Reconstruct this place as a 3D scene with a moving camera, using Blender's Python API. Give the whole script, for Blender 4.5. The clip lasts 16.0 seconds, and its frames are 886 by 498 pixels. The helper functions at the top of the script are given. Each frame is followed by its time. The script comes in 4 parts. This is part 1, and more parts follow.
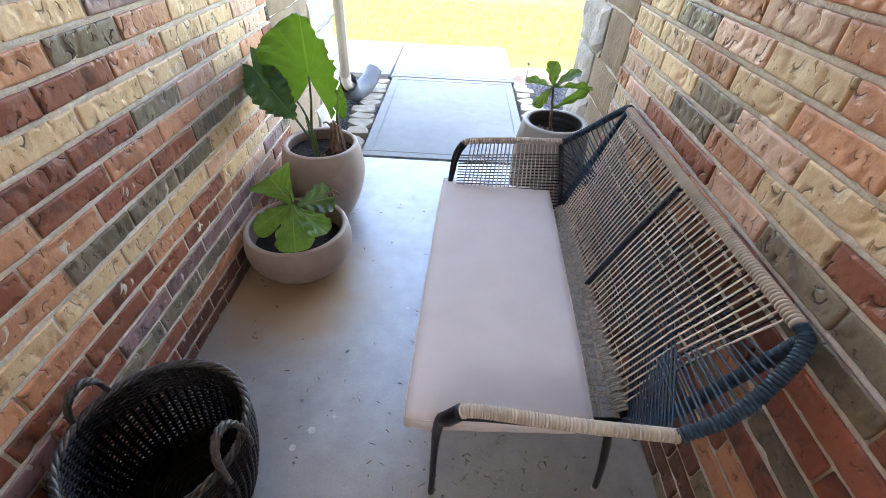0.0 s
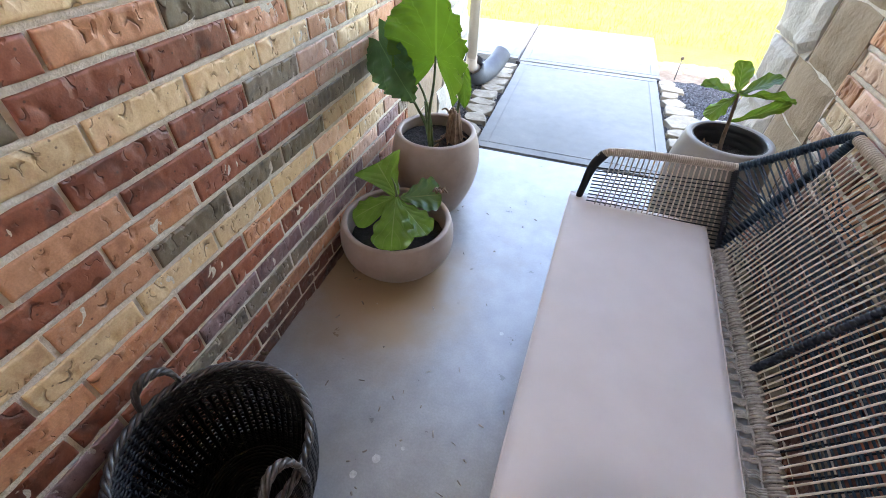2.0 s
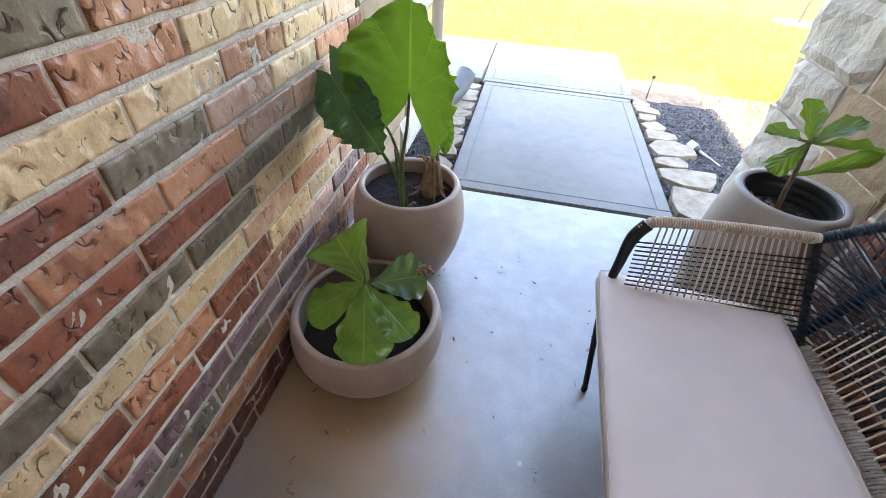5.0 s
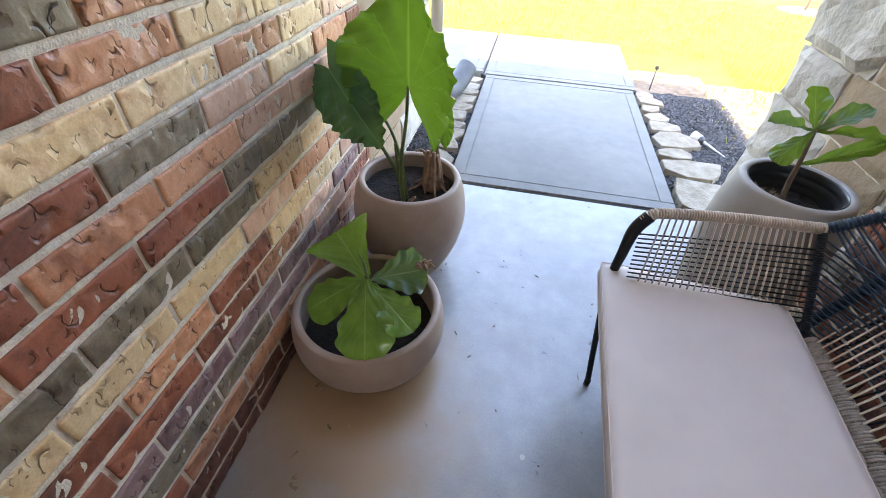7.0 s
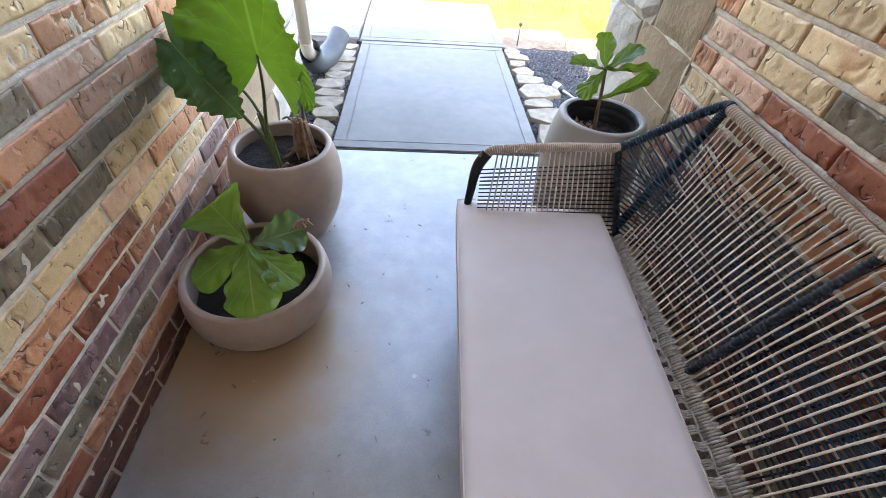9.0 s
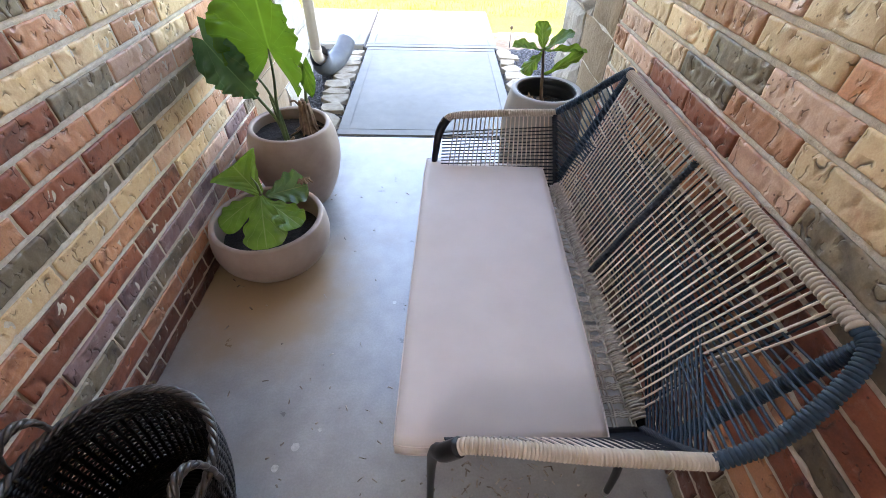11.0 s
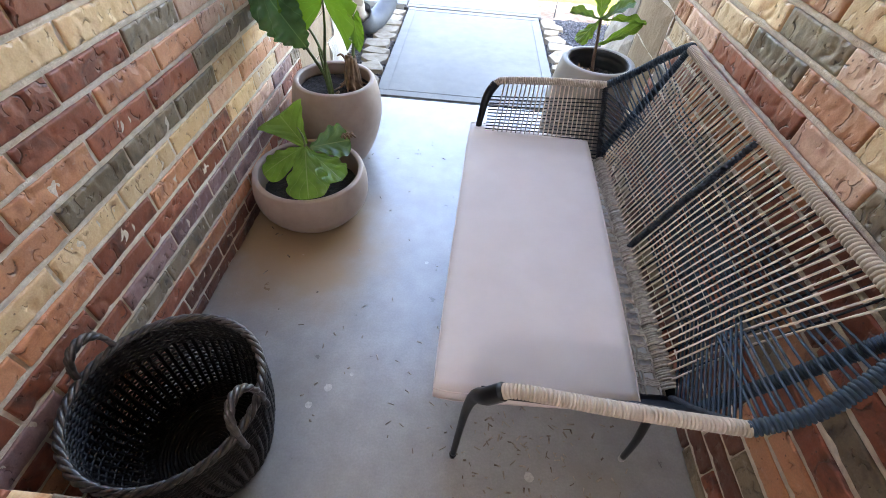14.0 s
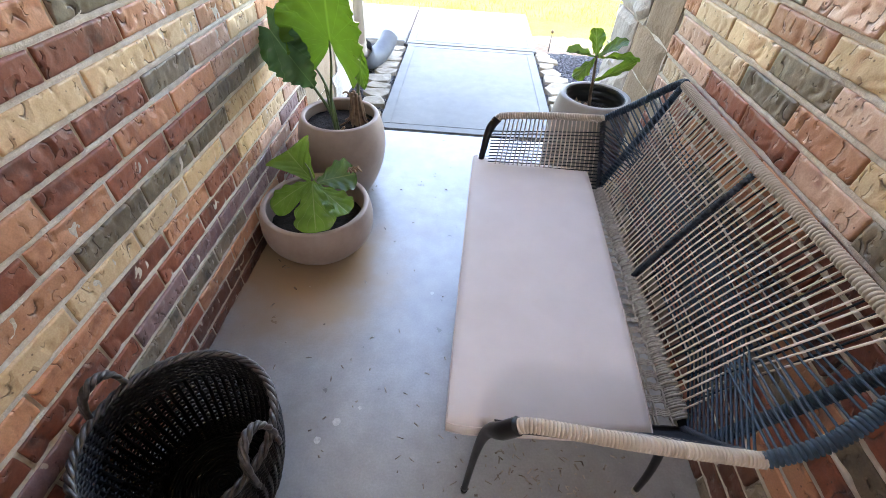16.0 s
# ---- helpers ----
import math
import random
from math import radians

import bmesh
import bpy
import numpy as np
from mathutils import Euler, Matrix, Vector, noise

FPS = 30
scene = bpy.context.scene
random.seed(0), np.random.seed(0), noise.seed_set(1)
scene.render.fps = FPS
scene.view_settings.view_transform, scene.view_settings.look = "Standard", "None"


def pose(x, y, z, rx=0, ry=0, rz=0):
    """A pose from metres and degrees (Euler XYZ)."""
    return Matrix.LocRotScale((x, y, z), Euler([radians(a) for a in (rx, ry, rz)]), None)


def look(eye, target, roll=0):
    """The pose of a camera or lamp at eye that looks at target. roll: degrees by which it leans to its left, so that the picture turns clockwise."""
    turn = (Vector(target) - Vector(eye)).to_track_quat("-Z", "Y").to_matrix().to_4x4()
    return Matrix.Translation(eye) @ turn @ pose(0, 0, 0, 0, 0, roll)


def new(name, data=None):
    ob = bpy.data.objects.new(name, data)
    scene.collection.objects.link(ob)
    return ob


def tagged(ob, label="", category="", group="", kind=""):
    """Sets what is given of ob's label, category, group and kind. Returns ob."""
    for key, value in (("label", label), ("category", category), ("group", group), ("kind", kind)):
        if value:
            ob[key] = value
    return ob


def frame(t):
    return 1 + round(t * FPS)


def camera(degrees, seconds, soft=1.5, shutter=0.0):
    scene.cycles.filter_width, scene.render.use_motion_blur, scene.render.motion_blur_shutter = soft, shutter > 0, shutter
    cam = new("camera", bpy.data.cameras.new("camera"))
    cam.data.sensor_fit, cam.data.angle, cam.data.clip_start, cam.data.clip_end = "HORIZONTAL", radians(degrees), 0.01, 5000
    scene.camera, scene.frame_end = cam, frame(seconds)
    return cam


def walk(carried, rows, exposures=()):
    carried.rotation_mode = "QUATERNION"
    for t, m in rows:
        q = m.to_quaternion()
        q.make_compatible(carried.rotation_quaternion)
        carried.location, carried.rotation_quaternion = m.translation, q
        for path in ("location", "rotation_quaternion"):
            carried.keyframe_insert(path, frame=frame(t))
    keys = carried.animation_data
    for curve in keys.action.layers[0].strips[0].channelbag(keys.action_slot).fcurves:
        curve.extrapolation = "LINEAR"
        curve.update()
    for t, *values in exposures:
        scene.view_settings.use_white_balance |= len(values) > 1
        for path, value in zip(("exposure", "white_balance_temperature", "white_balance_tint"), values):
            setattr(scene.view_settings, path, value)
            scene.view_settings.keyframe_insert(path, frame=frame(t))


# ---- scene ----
cam = camera(92.1, 16.0, 0.75)
EXPOSURE = [(0, 4.20, 7100, 16), (3.5, 4.12, 7450, 17), (6.5, 4.0, 7450, 17), (9, 4.06, 7450, 17), (12, 4.26, 7300, 17), (16, 4.33, 7300, 17)]
PATH = [
    (0, (0.051, 0.5, 1.398), (0.036, 2.047, 0.131), 3.0),
    (0.5, (0.048, 0.528, 1.393), (-0.09, 2.073, 0.131), 2.5),
    (1, (0.035, 0.572, 1.384), (-0.365, 2.078, 0.13), 1.2),
    (1.5, (0.01, 0.625, 1.363), (-0.48, 2.053, 0.052), 1.8),
    (2, (-0.049, 0.751, 1.329), (-0.468, 2.177, -0.008), 2.3),
    (2.5, (-0.155, 0.91, 1.318), (-0.429, 2.362, -0.03), 4.0),
    (3, (-0.215, 1.015, 1.309), (-0.449, 2.491, -0.02), 3.1),
    (3.5, (-0.259, 1.095, 1.289), (-0.475, 2.558, -0.058), 4.0),
    (4, (-0.276, 1.164, 1.271), (-0.492, 2.674, -0.022), 4.1),
    (4.2, (-0.288, 1.186, 1.254), (-0.496, 2.703, -0.032), 4.6),
    (6.5, (-0.274, 1.214, 1.234), (-0.538, 2.697, -0.081), 2.9),
    (7, (-0.275, 1.211, 1.234), (-0.516, 2.7, -0.079), 3.3),
    (7.5, (-0.256, 1.194, 1.246), (-0.504, 2.68, -0.068), 1.6),
    (8, (-0.211, 1.151, 1.256), (-0.383, 2.612, -0.098), 2.6),
    (8.5, (-0.163, 1.109, 1.27), (-0.13, 2.564, -0.101), 5.2),
    (9, (-0.116, 1.064, 1.282), (0.021, 2.496, -0.107), 5.0),
    (9.2, (-0.102, 1.046, 1.287), (0.047, 2.465, -0.114), 5.3),
    (11.3, (0.06, 0.614, 1.352), (0.091, 2.1, 0.013), 1.2),
    (11.5, (0.058, 0.599, 1.358), (0.087, 2.093, 0.029), 1.1),
    (12, (0.052, 0.576, 1.36), (0.075, 2.055, 0.014), 1.9),
    (12.5, (0.039, 0.579, 1.36), (0.05, 2.062, 0.017), 1.5),
    (13, (0.019, 0.594, 1.35), (0.081, 2.04, -0.031), 3.6),
    (13.5, (0.001, 0.601, 1.343), (0.039, 2.016, -0.07), 3.8),
    (14, (-0.024, 0.606, 1.326), (-0.045, 1.986, -0.121), 4.8),
    (14.5, (-0.048, 0.606, 1.319), (-0.135, 1.958, -0.152), 5.3),
    (15, (-0.064, 0.606, 1.321), (-0.178, 1.965, -0.143), 4.5),
    (15.5, (-0.058, 0.607, 1.332), (-0.142, 2.018, -0.083), 4.2),
    (16, (-0.052, 0.602, 1.355), (-0.077, 2.066, -0.007), 3.9),
]
walk(cam, [(t, look(eye, target, roll)) for t, eye, target, roll in PATH], EXPOSURE)

# ---- world, sun, exposure ----
world = bpy.data.worlds.new("sky")
scene.world = world
world.use_nodes = True
wn = world.node_tree.nodes
sky = wn.new("ShaderNodeTexSky")
sky.sky_type = "NISHITA"
sky.sun_disc = False
SUN_EL = radians(57)
sky.sun_elevation, sky.sun_rotation = SUN_EL, radians(180)
world.node_tree.links.new(sky.outputs[0], wn["Background"].inputs[0])
wn["Background"].inputs[1].default_value = 0.15
sun = new("sun", bpy.data.lights.new("sun", "SUN"))
sun.data.energy, sun.data.angle, sun.data.color = 0.85, radians(0.5), (1.0, 0.96, 0.9)
sun.matrix_world = look((0, -math.cos(SUN_EL) * 20, math.sin(SUN_EL) * 20), (0, 0, 0))


# ---- helpers of this scene ----
def part(name, bm, material, parent=None, label="", smooth=True):
    me = bpy.data.meshes.new(name)
    bm.normal_update()
    bm.to_mesh(me)
    bm.free()
    for p in me.polygons:
        p.use_smooth = smooth
    me.materials.append(material)
    ob = new(name, me)
    if parent is not None:
        ob.parent = parent
        ob.matrix_parent_inverse = parent.matrix_basis.inverted()
    if label:
        ob["label"] = label
    return ob


def thing(name, x, y, z, label, category, group=""):
    ob = new(name)
    ob.empty_display_size = 0.05
    ob.matrix_basis = pose(x, y, z)
    return tagged(ob, label, category, group)


def box(bm, x0, y0, z0, x1, y1, z1, bevel=0.0, seg=2):
    r = bmesh.ops.create_cube(bm, size=1)
    bmesh.ops.scale(bm, vec=(x1 - x0, y1 - y0, z1 - z0), verts=r["verts"])
    bmesh.ops.translate(bm, vec=((x0 + x1) / 2, (y0 + y1) / 2, (z0 + z1) / 2), verts=r["verts"])
    if bevel:
        es = list({e for v in r["verts"] for e in v.link_edges})
        bmesh.ops.bevel(bm, geom=es, offset=bevel, segments=seg, affect="EDGES")
    return bm


def smooth_line(pts, n, closed=False):
    """Catmull-Rom through the points, n steps a span."""
    P = [Vector(p) for p in pts]
    out = []
    m = len(P)
    for i in range(m if closed else m - 1):
        if closed:
            a, b, c, d = P[i - 1], P[i], P[(i + 1) % m], P[(i + 2) % m]
        else:
            a, b, c, d = P[max(i - 1, 0)], P[i], P[i + 1], P[min(i + 2, m - 1)]
        for k in range(n):
            t = k / n
            out.append(0.5 * (2 * b + (c - a) * t + (2 * a - 5 * b + 4 * c - d) * t * t + (3 * b - a - 3 * c + d) * t ** 3))
    if not closed:
        out.append(P[-1])
    return out


def resample(pts, step):
    out, carry = [pts[0].copy()], 0.0
    for a, b in zip(pts, pts[1:]):
        d = (b - a).length
        s = step - carry
        while s <= d:
            out.append(a.lerp(b, s / d))
            s += step
        carry = d - (s - step)
    return out


def sweep(bm, pts, radius, sides=6, closed=False, caps=True, ripple=0.0, pitch=0.006):
    """A tube along the points; radius a number or a function of (index share); ripple gives it the rings of wound cord."""
    P = [Vector(p) for p in pts]
    n = len(P)
    T = []
    for i in range(n):
        a, b = (P[i - 1], P[(i + 1) % n]) if closed else (P[max(i - 1, 0)], P[min(i + 1, n - 1)])
        v = b - a
        T.append(v.normalized() if v.length > 1e-9 else Vector((0, 0, 1)))
    u = T[0].orthogonal().normalized()
    rings, run = [], 0.0
    for i in range(n):
        if i:
            u = (u - T[i] * u.dot(T[i]))
            u = u.normalized() if u.length > 1e-9 else T[i].orthogonal().normalized()
            run += (P[i] - P[i - 1]).length
        w = T[i].cross(u)
        r = radius(i / max(n - 1, 1)) if callable(radius) else radius
        r = r * (1 - ripple * (1 - abs(math.sin(math.pi * run / pitch))) ** 2)
        rings.append([bm.verts.new(P[i] + (u * math.cos(2 * math.pi * k / sides) + w * math.sin(2 * math.pi * k / sides)) * r) for k in range(sides)])
    for i in range(n if closed else n - 1):
        A, B = rings[i], rings[(i + 1) % n]
        for k in range(sides):
            bm.faces.new((A[k], A[(k + 1) % sides], B[(k + 1) % sides], B[k]))
    if caps and not closed:
        bm.faces.new(rings[0][::-1])
        bm.faces.new(rings[-1])
    return bm


def lathe(bm, profile, n=64, x=0.0, y=0.0, z=0.0):
    """A body of revolution round (x, y) from (radius, height) pairs; a radius of 0 closes it."""
    rings = []
    for r, h in profile:
        if r <= 1e-6:
            rings.append([bm.verts.new((x, y, z + h))])
        else:
            rings.append([bm.verts.new((x + r * math.cos(2 * math.pi * k / n), y + r * math.sin(2 * math.pi * k / n), z + h)) for k in range(n)])
    for A, B in zip(rings, rings[1:]):
        for k in range(n):
            a, b = A[k % len(A)], A[(k + 1) % n % len(A)]
            c, d = B[(k + 1) % n % len(B)], B[k % len(B)]
            vs = []
            for v in (a, b, c, d):
                if v not in vs:
                    vs.append(v)
            if len(vs) > 2:
                bm.faces.new(vs)
    return bm


# ---- materials ----
def material(name, rough=0.6, metal=0.0, spec=0.5):
    m = bpy.data.materials.new(name)
    m.use_nodes = True
    b = m.node_tree.nodes["Principled BSDF"]
    b.inputs["Roughness"].default_value = rough
    b.inputs["Metallic"].default_value = metal
    b.inputs["Specular IOR Level"].default_value = spec
    return m, m.node_tree.nodes, m.node_tree.links, b


def noise_tex(N, L, vec, scale, detail=4.0, rough=0.55, dist=0.0):
    t = N.new("ShaderNodeTexNoise")
    t.inputs["Scale"].default_value, t.inputs["Detail"].default_value = scale, detail
    t.inputs["Roughness"].default_value, t.inputs["Distortion"].default_value = rough, dist
    L.new(vec, t.inputs["Vector"])
    return t.outputs["Fac"]


def ramp(N, L, fac, *stops):
    r = N.new("ShaderNodeValToRGB")
    el = r.color_ramp.elements
    while len(el) < len(stops):
        el.new(0.5)
    for e, (p, c) in zip(el, stops):
        e.position, e.color = p, (*c, 1) if len(c) == 3 else c
    L.new(fac, r.inputs[0])
    return r.outputs[0]


def mix(N, L, fac, a, b, kind="MIX"):
    m = N.new("ShaderNodeMix")
    m.data_type, m.blend_type = "RGBA", kind
    for s, v in ((m.inputs[0], fac), (m.inputs[6], a), (m.inputs[7], b)):
        if isinstance(v, (int, float)):
            s.default_value = v
        elif isinstance(v, tuple):
            s.default_value = (*v, 1)
        else:
            L.new(v, s)
    return m.outputs[2]


def calc(N, L, kind, a, b=0.0):
    m = N.new("ShaderNodeMath")
    m.operation = kind
    for s, v in ((m.inputs[0], a), (m.inputs[1], b)):
        if isinstance(v, (int, float)):
            s.default_value = v
        else:
            L.new(v, s)
    return m.outputs[0]


def bump(N, L, b, height, strength=0.4, dist=0.004, prior=None):
    n = N.new("ShaderNodeBump")
    n.inputs["Strength"].default_value, n.inputs["Distance"].default_value = strength, dist
    L.new(height, n.inputs["Height"])
    if prior is not None:
        L.new(prior, n.inputs["Normal"])
    L.new(n.outputs[0], b.inputs["Normal"])
    return n.outputs[0]


def coords(N, kind="Object"):
    return N.new("ShaderNodeTexCoord").outputs[kind]


def world_pos(N):
    return N.new("ShaderNodeNewGeometry").outputs["Position"]


def simple(name, dark, light, scale=30.0, rough=0.6, bumpy=0.2, bdist=0.002, metal=0.0, fine=None, spec=0.5):
    m, N, L, b = material(name, rough, metal, spec)
    p = world_pos(N)
    f = noise_tex(N, L, p, scale, 5)
    c = ramp(N, L, f, (0.3, dark), (0.7, light))
    L.new(c, b.inputs["Base Color"])
    if bumpy:
        bump(N, L, b, noise_tex(N, L, p, fine or scale * 6, 4), bumpy, bdist)
    return m


def vec_math(N, L, kind, a, b=None):
    m = N.new("ShaderNodeVectorMath")
    m.operation = kind
    for k, v in enumerate((a, b)):
        if isinstance(v, tuple):
            m.inputs[k].default_value = v
        elif v is not None:
            L.new(v, m.inputs[k])
    return m.outputs["Value" if kind in ("LENGTH", "DOT_PRODUCT", "DISTANCE") else "Vector"]


def thumb_marks(N, L, v, scale, radius, keep):
    """Crescent folds in moulded clay: each a part of a ring round a scattered point, steep inside and shallow outside; 1 in the fold."""
    sep = N.new("ShaderNodeSeparateXYZ")
    L.new(v, sep.inputs[0])
    flat = N.new("ShaderNodeCombineXYZ")
    L.new(sep.outputs[1], flat.inputs[0])
    L.new(sep.outputs[2], flat.inputs[1])
    warp = N.new("ShaderNodeTexNoise")
    warp.inputs["Scale"].default_value = 45
    L.new(flat.outputs[0], warp.inputs["Vector"])
    q = vec_math(N, L, "ADD", flat.outputs[0], vec_math(N, L, "MULTIPLY", warp.outputs["Color"], (0.013, 0.013, 0.0)))
    cell = N.new("ShaderNodeTexVoronoi")
    cell.voronoi_dimensions = "2D"
    cell.inputs["Scale"].default_value = scale
    L.new(q, cell.inputs["Vector"])
    d = vec_math(N, L, "SUBTRACT", q, cell.outputs["Position"])
    d = vec_math(N, L, "MULTIPLY", d, (1.25, 0.8, 0.0))
    ring = ramp(N, L, calc(N, L, "DIVIDE", vec_math(N, L, "LENGTH", d), radius * 3), (0.29, (0, 0, 0)), (0.34, (1, 1, 1)), (0.43, (0.45, 0.45, 0.45)), (0.75, (0, 0, 0)))
    turn = vec_math(N, L, "NORMALIZE", vec_math(N, L, "SUBTRACT", cell.outputs["Color"], (0.5, 0.65, 0.5)))
    side = vec_math(N, L, "DOT_PRODUCT", vec_math(N, L, "NORMALIZE", d), turn)
    side = ramp(N, L, side, (0.15, (0, 0, 0)), (0.55, (1, 1, 1)))
    some = N.new("ShaderNodeSeparateColor")
    L.new(cell.outputs["Color"], some.inputs[0])
    some = ramp(N, L, some.outputs["Blue"], (keep, (1, 1, 1)), (keep + 0.02, (0, 0, 0)))
    return calc(N, L, "MULTIPLY", calc(N, L, "MULTIPLY", ring, side), some)


def brick_material(name, base, second, dark, blotch=0.25, white=0.0):
    """Hand-moulded clay with a dull sheen: a base colour that shifts from brick to brick, thumb folds, pits, burnt or limy blotches."""
    m, N, L, b = material(name, 0.5, 0.0, 0.5)
    info = N.new("ShaderNodeObjectInfo")
    shift = vec_math(N, L, "MULTIPLY", info.outputs["Random"], (37.0, 11.0, 23.0))
    v = vec_math(N, L, "ADD", world_pos(N), shift)
    own = vec_math(N, L, "ADD", coords(N, "Object"), shift)
    c = mix(N, L, info.outputs["Random"], base, second)
    streak = noise_tex(N, L, v, 14, 4, 0.55, 0.2)
    c = mix(N, L, ramp(N, L, streak, (0.38, (0, 0, 0)), (0.70, (1, 1, 1))), c, second)
    spot = noise_tex(N, L, v, 8, 4, 0.6, 0.6)
    c = mix(N, L, ramp(N, L, spot, (0.62 - blotch * 0.25, (0, 0, 0)), (0.74, (1, 1, 1))), c, dark)
    grain = noise_tex(N, L, v, 230, 3)
    c = mix(N, L, 0.22, c, ramp(N, L, grain, (0.3, (0.25, 0.25, 0.25)), (0.7, (0.75, 0.75, 0.75))), "OVERLAY")
    if white:
        lime = noise_tex(N, L, v, 20, 6, 0.7)
        c = mix(N, L, ramp(N, L, lime, (0.60, (0, 0, 0)), (0.76, (white, white, white))), c, (0.62, 0.58, 0.52))
    hsv = N.new("ShaderNodeHueSaturation")
    val = calc(N, L, "ADD", calc(N, L, "MULTIPLY", calc(N, L, "FRACT", calc(N, L, "MULTIPLY", info.outputs["Random"], 17.3)), 0.4), 0.8)
    L.new(val, hsv.inputs["Value"])
    L.new(c, hsv.inputs["Color"])
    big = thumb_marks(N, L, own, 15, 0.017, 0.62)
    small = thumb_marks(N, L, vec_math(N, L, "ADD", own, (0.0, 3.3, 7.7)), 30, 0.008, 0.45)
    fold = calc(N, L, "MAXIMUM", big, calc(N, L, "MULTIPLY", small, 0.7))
    pit = N.new("ShaderNodeTexVoronoi")
    pit.inputs["Scale"].default_value = 42
    L.new(v, pit.inputs["Vector"])
    pit = ramp(N, L, pit.outputs["Distance"], (0.07, (1, 1, 1)), (0.13, (0, 0, 0)))
    # shade inside the folds and pits, put into the clay colour
    hollow_shade = calc(N, L, "MAXIMUM", calc(N, L, "MULTIPLY", calc(N, L, "POWER", fold, 1.7), 0.62), calc(N, L, "MULTIPLY", pit, 0.7))
    L.new(mix(N, L, hollow_shade, hsv.outputs[0], (0.055, 0.028, 0.018)), b.inputs["Base Color"])
    L.new(ramp(N, L, streak, (0.35, (0.44, 0.44, 0.44)), (0.7, (0.62, 0.62, 0.62))), b.inputs["Roughness"])
    n1 = bump(N, L, b, noise_tex(N, L, v, 24, 2, 0.45), 0.28, 0.010)
    n2 = bump(N, L, b, calc(N, L, "SUBTRACT", 1.0, fold), 1.0, 0.009, n1)
    n3 = bump(N, L, b, noise_tex(N, L, v, 90, 4, 0.6), 0.22, 0.004, n2)
    bump(N, L, b, grain, 0.25, 0.0012, n3)
    return m


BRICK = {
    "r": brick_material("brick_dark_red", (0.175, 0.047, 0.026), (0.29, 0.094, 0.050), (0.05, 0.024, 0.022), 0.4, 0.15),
    # d: red-brown brick made darker, with the shade low on the walls in its colour
    "d": brick_material("brick_umber_shaded", (0.085, 0.036, 0.024), (0.16, 0.062, 0.038), (0.04, 0.024, 0.02), 0.35, 0.1),
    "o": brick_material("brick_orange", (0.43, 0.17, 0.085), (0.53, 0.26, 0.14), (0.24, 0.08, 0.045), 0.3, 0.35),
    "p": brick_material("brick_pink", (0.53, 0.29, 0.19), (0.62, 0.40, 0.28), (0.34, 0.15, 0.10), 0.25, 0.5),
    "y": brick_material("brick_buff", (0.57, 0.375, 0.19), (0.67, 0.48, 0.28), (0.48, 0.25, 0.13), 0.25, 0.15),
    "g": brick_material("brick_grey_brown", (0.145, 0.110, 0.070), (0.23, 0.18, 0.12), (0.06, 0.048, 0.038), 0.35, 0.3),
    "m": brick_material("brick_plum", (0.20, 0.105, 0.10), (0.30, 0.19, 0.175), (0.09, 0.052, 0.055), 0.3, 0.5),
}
MORTAR = simple("mortar", (0.53, 0.46, 0.375), (0.71, 0.635, 0.535), 40, 0.9, 0.8, 0.004, fine=160, spec=0.3)


def concrete_material(name, dark, light, rough, stain, spec=0.45):
    m, N, L, b = material(name, rough, 0.0, spec)
    p = world_pos(N)
    big = noise_tex(N, L, p, 1.6, 5, 0.6, 0.5)
    c = ramp(N, L, big, (0.3, dark), (0.7, light))
    mid = noise_tex(N, L, p, 11, 6, 0.65)
    c = mix(N, L, 0.35, c, ramp(N, L, mid, (0.3, (0.3, 0.3, 0.3)), (0.7, (0.7, 0.7, 0.7))), "OVERLAY")
    fine = noise_tex(N, L, p, 140, 4, 0.7)
    c = mix(N, L, 0.2, c, ramp(N, L, fine, (0.35, (0.3, 0.3, 0.3)), (0.65, (0.7, 0.7, 0.7))), "OVERLAY")
    if stain:
        s = noise_tex(N, L, p, 3.1, 4, 0.6)
        c = mix(N, L, ramp(N, L, s, (0.55, (0, 0, 0)), (0.75, (stain, stain, stain))), c, (0.21, 0.17, 0.12))
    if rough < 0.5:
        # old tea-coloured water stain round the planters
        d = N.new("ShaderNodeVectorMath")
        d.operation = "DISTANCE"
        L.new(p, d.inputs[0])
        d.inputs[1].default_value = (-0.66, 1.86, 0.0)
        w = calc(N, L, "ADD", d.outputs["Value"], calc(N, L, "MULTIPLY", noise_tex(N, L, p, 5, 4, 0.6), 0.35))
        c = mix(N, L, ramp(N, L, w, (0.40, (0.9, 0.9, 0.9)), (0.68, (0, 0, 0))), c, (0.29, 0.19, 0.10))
    L.new(c, b.inputs["Base Color"])
    rr = ramp(N, L, mid, (0.3, (rough - 0.03,) * 3), (0.7, (rough + 0.05,) * 3))
    L.new(rr, b.inputs["Roughness"])
    n1 = bump(N, L, b, noise_tex(N, L, p, 5, 3), 0.08, 0.01)
    bump(N, L, b, fine, 0.12, 0.001, n1)
    return m


